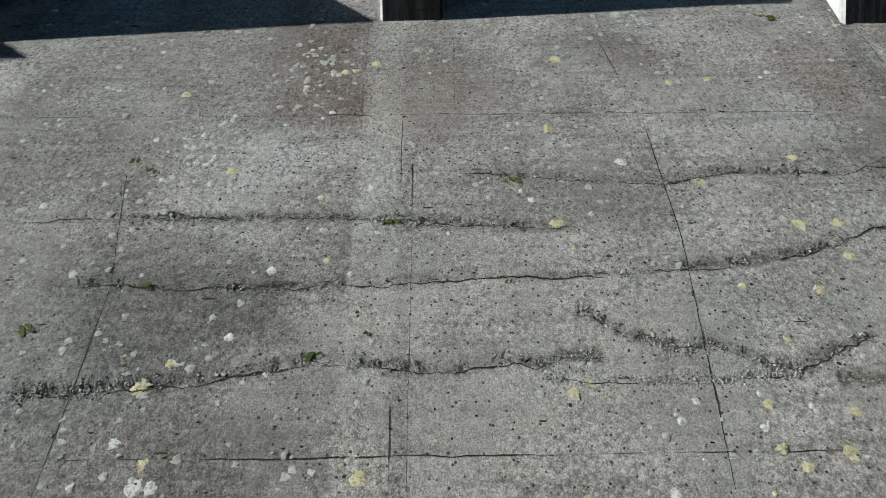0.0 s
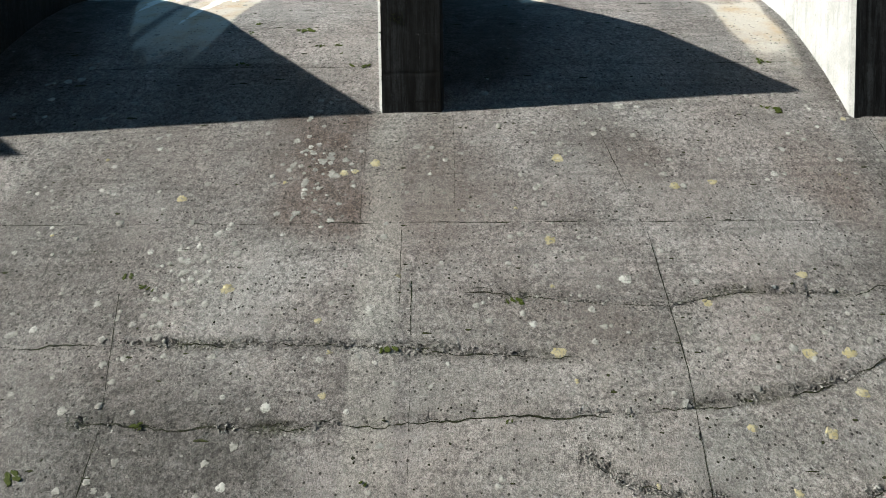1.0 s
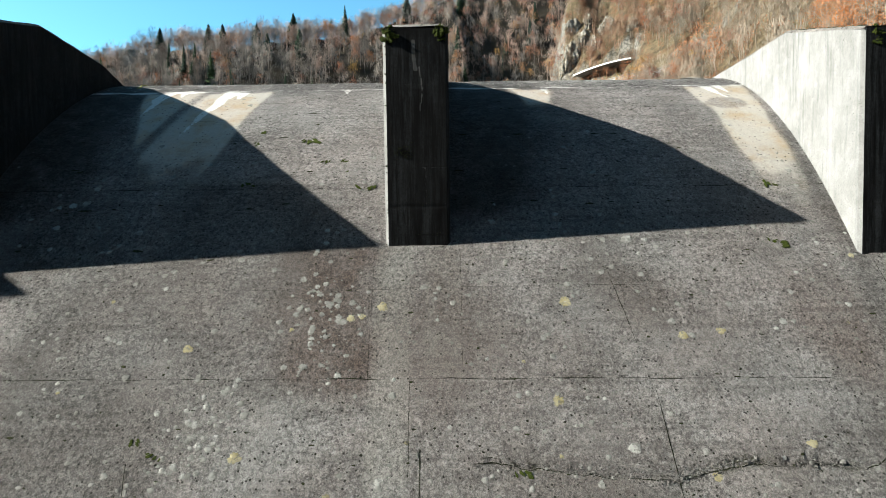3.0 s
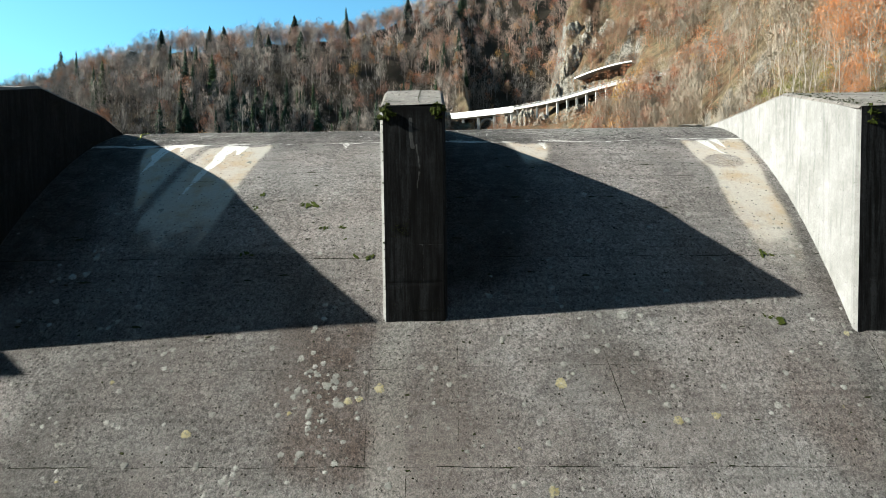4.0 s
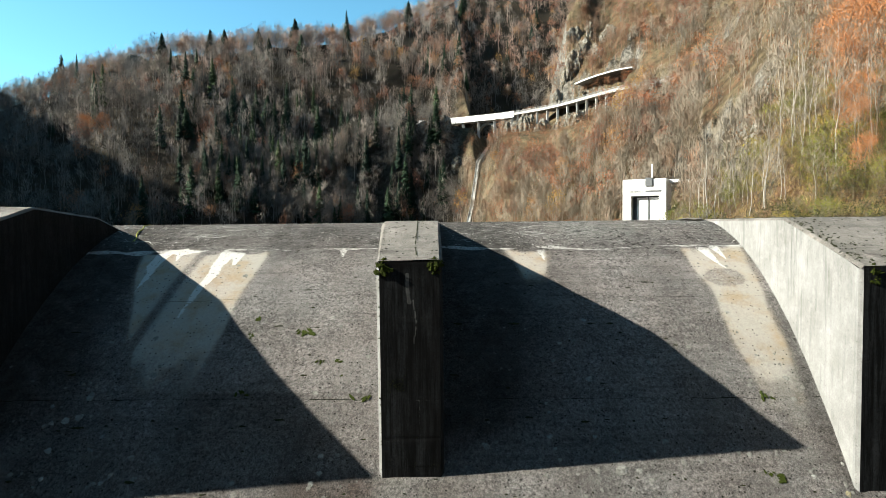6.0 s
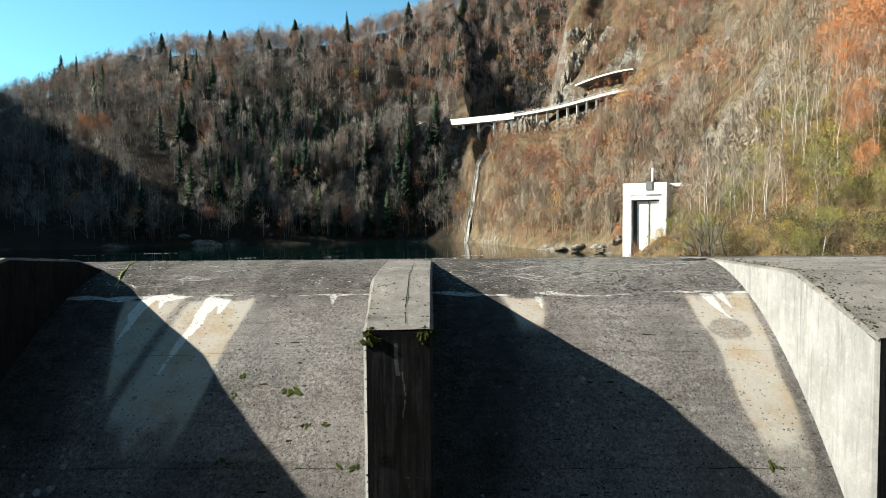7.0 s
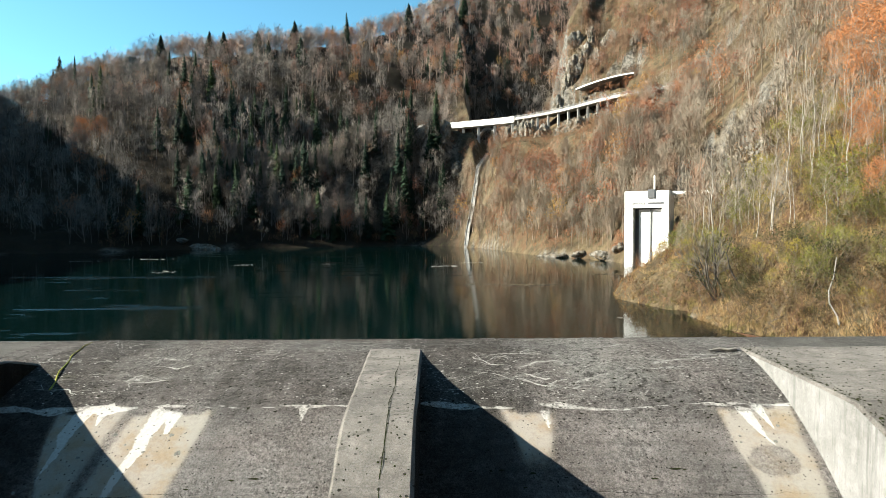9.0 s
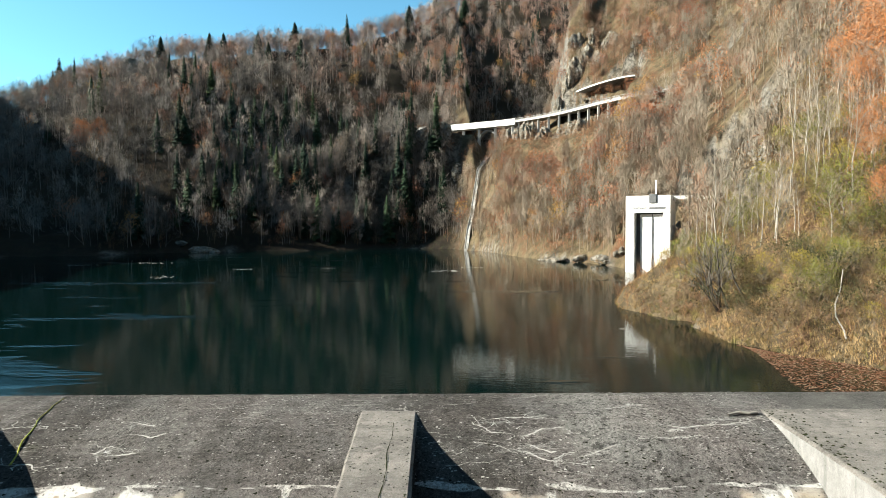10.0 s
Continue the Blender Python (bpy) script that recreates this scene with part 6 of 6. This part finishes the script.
# single leafy trees showing up on the far slopes: place and size
for x, y, size in ((-84, 436, 17), (-71.5, 288, 12), (-184, 298, 14), (-178, 302, 13), (-172, 296, 11), (-190, 304, 12), (-60, 410, 13), (-48, 395, 12)):
    plant(RUSTTREES, "rust", x, y, size)
for x, y, size in ((38.5, 92, 6.5), (40, 95, 7), (37, 88, 4), (42.7, 57, 5.5), (44.2, 59, 6.5), (43.6, 55.5, 4.5), (47.8, 64.7, 5), (50, 74, 5), (48, 82, 5.5), (46, 86, 6), (50, 86, 5), (44, 80, 5), (41, 76, 4.5), (52, 84, 5)):
    plant(SHRUBS, "shrub", x, y, size)
for k in range(70):
    d, u = rb.uniform(46, 70), rb.uniform(0.45, 0.80)
    if ground_z(u * d + 0.9, d - 5.2) > -2.5:
        plant(SCRUB if k % 3 else SHRUBS, "scrub" if k % 3 else "shrub", u * d + 0.9, d - 5.2, rb.uniform(1.0, 2.2))
# low dark scrub along the foot of the bank, standing in for shaded hollows
for k in range(80):
    d = rb.uniform(44, 74)
    u = rb.uniform(0.44, 0.86)
    x, y = u * d + 0.9, d - 5.2
    if -3.6 < ground_z(x, y) < 3:
        plant(SCRUB, "scrub", x, y, rb.uniform(1.6, 3.4))


def tuft_form(seed, blades=17, spread=0.45):
    r = np.random.RandomState(seed)
    verts, tris = [], []
    for k in range(blades):
        a = r.uniform(0, 6.28)
        out = np.array((math.cos(a), math.sin(a), 0))
        o = out * r.uniform(0, spread)
        tip = o + out * r.uniform(0.15, 0.8) + np.array((0, 0, r.uniform(0.25, 1.0)))
        s = np.array((-out[1], out[0], 0)) * r.uniform(0.015, 0.04)
        b = len(verts)
        verts.extend((o - s, o + s, tip))
        tris.append((b, b + 1, b + 2))
    return np.array(verts), np.array(tris)


TUFTS = [tuft_form(k) for k in range(5)]
BRUSH = [bare_form(100 + k, 10, 4, 2, 0.6, 0.05, 0.15, 1.0, False) for k in range(4)]
R2 = np.random.RandomState(31)
n = 26000
d = R2.uniform(44, 130, n)
u = R2.uniform(0.29, 0.88, n)
keep = R2.rand(n) < (60 / d) ** 1.5
d, u = d[keep], u[keep]
x, y = u * d + 0.9, d - 5.2
z = height(x, y)
ok = (z > WATER_Z - 0.1)
x, y, z = x[ok], y[ok], z[ok]
lush = fbm(x / 7, y / 7, 3, 66)
grass_rows = [(a, b, c - 0.1, R2.uniform(0.35, 0.8) * (1.4 if R2.rand() < 0.12 else 1), float(np.clip(0.36 + 0.22 * R2.randn() + 1.0 * l, 0, 1))) for a, b, c, l in zip(x, y, z, lush)]
scatter("dry_grass", TUFTS, grass_rows, MAT_GRASS, "golden dry grass tufts covering the near bank", "grass", 5)
pick = R2.rand(len(x)) < 0.09
brush_rows = [(a, b, c - 0.1, R2.uniform(1.2, 3.0), R2.rand()) for a, b, c in zip(x[pick], y[pick], z[pick])]
MAT_BRUSH = foliage("brown brushwood", (0.075, 0.058, 0.04), (0.14, 0.098, 0.062), (0.17, 0.085, 0.045))
scatter("brushwood", BRUSH, brush_rows, MAT_BRUSH, "tangled brown bare brushwood on the bank", "brushwood", 6)

pick = [k for k in range(len(x)) if x[k] < 33 and y[k] > 58 and R2.rand() < 0.10][:380]
scatter("reddish_brush", BRUSH, [(x[k], y[k], z[k] - 0.1, R2.uniform(0.9, 2.0), R2.uniform(0.2, 1.0)) for k in pick], MAT_THICKET, "reddish brown brush on the grassy spit", "brushwood", 16)

# tall spruces standing out on the skyline and the slope: bearing, distance, size
TALL = [spruce_form(20 + k, 34, 13, 0.29) for k in range(3)]
spruces = []
for k, f in enumerate(TALL):
    thing = tagged(empty("spruce_tree"), "tall dark green spruce rising above the bare woods", "tree", "tall spruces")
    v, t = f
    form_part("trunk", (v[:8], t[:8]), MAT_BARK, thing)
    form_part("crown", (v[8:], t[8:] - 8), MAT_CONIFER, thing, 0.15 + 0.15 * k)
    spruces.append(thing)
for u, d, size in ((-0.736, 428, 20), (-0.712, 428, 18), (-0.625, 425, 20), (-0.592, 424, 14), (-0.476, 428, 23), (-0.394, 432, 25), (-0.37, 430, 26), (-0.312, 432, 22), (-0.295, 420, 20),
                   (-0.25, 440, 28), (-0.24, 415, 24), (-0.163, 448, 24), (-0.058, 480, 26), (-0.014, 515, 26), (0.035, 500, 30), (-0.40, 290, 20), (-0.385, 300, 22), (-0.44, 310, 19),
                   (-0.34, 340, 22), (-0.30, 350, 24), (-0.27, 345, 22)):
    plant(spruces, "tall", u * d + 0.9, d - 5.2, size * 0.8)


# ---------------------------------------------------------------- small things on the bank and the crest
def limb_curve(name, pts, r0, r1, mat, label, category):
    """A crooked tapering stick through the points."""
    verts, tris = [], []
    rr = np.linspace(r0, r1, len(pts))
    for k in range(len(pts) - 1):
        tube(verts, tris, pts[k], pts[k + 1], rr[k], rr[k + 1], 7)
    return tagged(mesh_np(name, np.array(verts), np.array(tris), mat), label, category)


MAT_DRIFT = plain("weathered driftwood", (0.167, 0.154, 0.135), (0.256, 0.241, 0.214), 6, 0.9)
bx, by = 0.665 * 51.5 + 0.9, 51.5 - 5.2
limb_curve("fallen_branch", [(bx + 1.6, by + 1.5, ground_z(bx + 1.6, by + 1.5) + 3.6), (bx + 1.0, by + 0.9, ground_z(bx, by) + 3.1), (bx + 0.1, by + 0.2, ground_z(bx, by) + 1.9),
    (bx - 0.35, by - 0.6, ground_z(bx, by) + 0.9), (bx - 0.2, by - 1.5, ground_z(bx, by - 1.5) + 0.25), (bx - 0.5, by - 2.2, ground_z(bx, by - 2.2) - 0.1)], 0.04, 0.09, MAT_DRIFT,
    "pale barkless branch leaning down the bank", "branch")
# a many-stemmed leaning bush over the water
bush = tagged(empty("leaning_bush"), "many-stemmed grey bush leaning over the grassy bank", "shrub")
for k in range(6):
    f = bare_form(200 + k, 9, 5, 3, 0.30, 0.30, 0.06, 1.1)
    ob = form_part("stem", f, MAT_BARK, bush, 0.3)
    ob.matrix_basis = pose(0, 0, 0, -12 + 5 * math.sin(k * 2.1), -34 + 8.5 * k, 40 * k) @ Matrix.Scale(7.2 + 0.5 * (k % 4), 4)
qx, qy = 0.468 * 66 + 0.9, 66 - 5.2
bush.location = (qx, qy, ground_z(qx, qy) - 0.1)
MAT_DARKBARK = plain("dark bark", (0.022, 0.019, 0.016), (0.06, 0.053, 0.046), 5)
for k, pts in enumerate((((0.3, -1.5, -0.3), (-0.1, -1.3, 1.4), (-0.7, -1.2, 2.8), (-0.6, -1.0, 4.4), (-0.9, -0.9, 6.6)), ((2.2, -2.8, -0.4), (1.5, -2.4, 1.5), (0.6, -2.0, 3.4), (0.2, -1.9, 5.2), (0.9, -1.7, 7.0)),
                         ((-0.6, -1.4, -0.2), (-1.6, -1.3, 1.0), (-2.6, -1.2, 2.6), (-3.4, -1.2, 4.4)), ((-0.8, -1.2, -0.2), (-1.9, -1.4, 1.6), (-2.2, -1.3, 3.6), (-3.0, -1.0, 5.8)), ((-0.3, -1.0, -0.2), (-1.2, -0.8, 1.8), (-1.4, -0.6, 4.0), (-1.0, -0.4, 6.5)))):
    verts, tris = [], []
    rr_ = np.linspace(0.15 if k < 2 else 0.09, 0.02, len(pts))
    for j in range(len(pts) - 1):
        tube(verts, tris, pts[j], pts[j + 1], rr_[j], rr_[j + 1], 7)
    ob = mesh_np("trunk", np.array(verts), np.array(tris), MAT_DARKBARK)
    ob.parent = bush
    ob["label"] = "crooked dark trunk"

limb_curve("driftwood", [(6.18, 5.72, float(crest(5.72)) + 0.035), (6.42, 5.78, float(crest(5.78)) + 0.05), (6.60, 5.76, float(crest(5.76)) + 0.03), (6.76, 5.81, float(crest(5.81)) + 0.025)], 0.022, 0.042, MAT_DRIFT,
    "short grey piece of driftwood on the crest", "driftwood")
strand = [(-6.35 - 0.75 * k / 12, 4.4 + 2.5 * k / 12 + 0.06 * math.sin(k * 1.7), float(crest(4.4 + 2.5 * k / 12)) + 0.012) for k in range(13)]
MAT_STRAND = plain("yellow green moss", (0.126, 0.134, 0.015), (0.269, 0.262, 0.039), 14)
limb_curve("moss_strand", strand, 0.017, 0.005, MAT_STRAND, "yellow green mossy strand lying across the crest", "moss")

# drifting leaves and twigs on the lake
RL = np.random.RandomState(77)
n = 4200
lu = RL.uniform(0.50, 0.80, n)
ld = np.interp(lu, ST_U, ST_SHORE) * (1 - 0.20 * RL.rand(n) ** 1.4 * smooth(0.50, 0.62, lu))
lx, ly = lu * ld + 0.9, ld - 5.2
ok = height(lx, ly) < WATER_Z - 0.02
lx, ly = lx[ok], ly[ok]
leaf_rows = [(a, b, WATER_Z + 0.008, RL.uniform(0.08, 0.3), RL.rand()) for a, b in zip(lx, ly)]
flat = (np.array(((-0.5, -0.2, 0), (0.5, -0.15, 0.02), (0.45, 0.2, 0), (-0.4, 0.25, 0.03))), np.array(((0, 1, 2), (0, 2, 3))))
MAT_FLOAT = foliage("sodden leaves", (0.078, 0.029, 0.014), (0.127, 0.058, 0.029), (0.195, 0.146, 0.098))
scatter("floating_leaves", [flat], leaf_rows, MAT_FLOAT, "reddish brown leaves drifting along the bank", "leaves", 8)
MAT_FOAM = plain("pale drift", (0.256, 0.247, 0.223), (0.349, 0.344, 0.326), 3)
for k, (x, y, l, w) in enumerate(((1.5, 140, 7, 0.5), (-62, 126, 3.2, 0.9), (-52, 148, 2.5, 0.5), (-92, 178, 6, 0.4), (-110, 170, 5, 0.4), (-30, 150, 2, 0.3), (8, 152, 3, 0.3), (20, 58, 0.7, 0.3))):
    bm = bmesh.new()
    rd = random.Random(k + 60)
    for _ in range(16 if l > 1 else 1):
        big = 1 if l < 1 else rd.uniform(0.05, 0.22)
        at = Vector((rd.gauss(0, 0.45) * l, rd.gauss(0, 0.9) * w * 2, 0)) if l > 1 else Vector()
        made = bmesh.ops.create_icosphere(bm, subdivisions=2, radius=1)["verts"]
        for v in made:
            q = 1 + 0.5 * noise.noise(v.co * 2 + at)
            v.co = at + Vector((v.co.x * l * 0.5 * big * q, v.co.y * w * big * q, v.co.z * 0.06))
    ob = tagged(part("drift_patch", bm, MAT_FOAM if k != 7 else MAT_BARK), "pale scum and twigs drifting on the lake", "drift", "drift on the lake")
    ob.location = (x, y, WATER_Z)
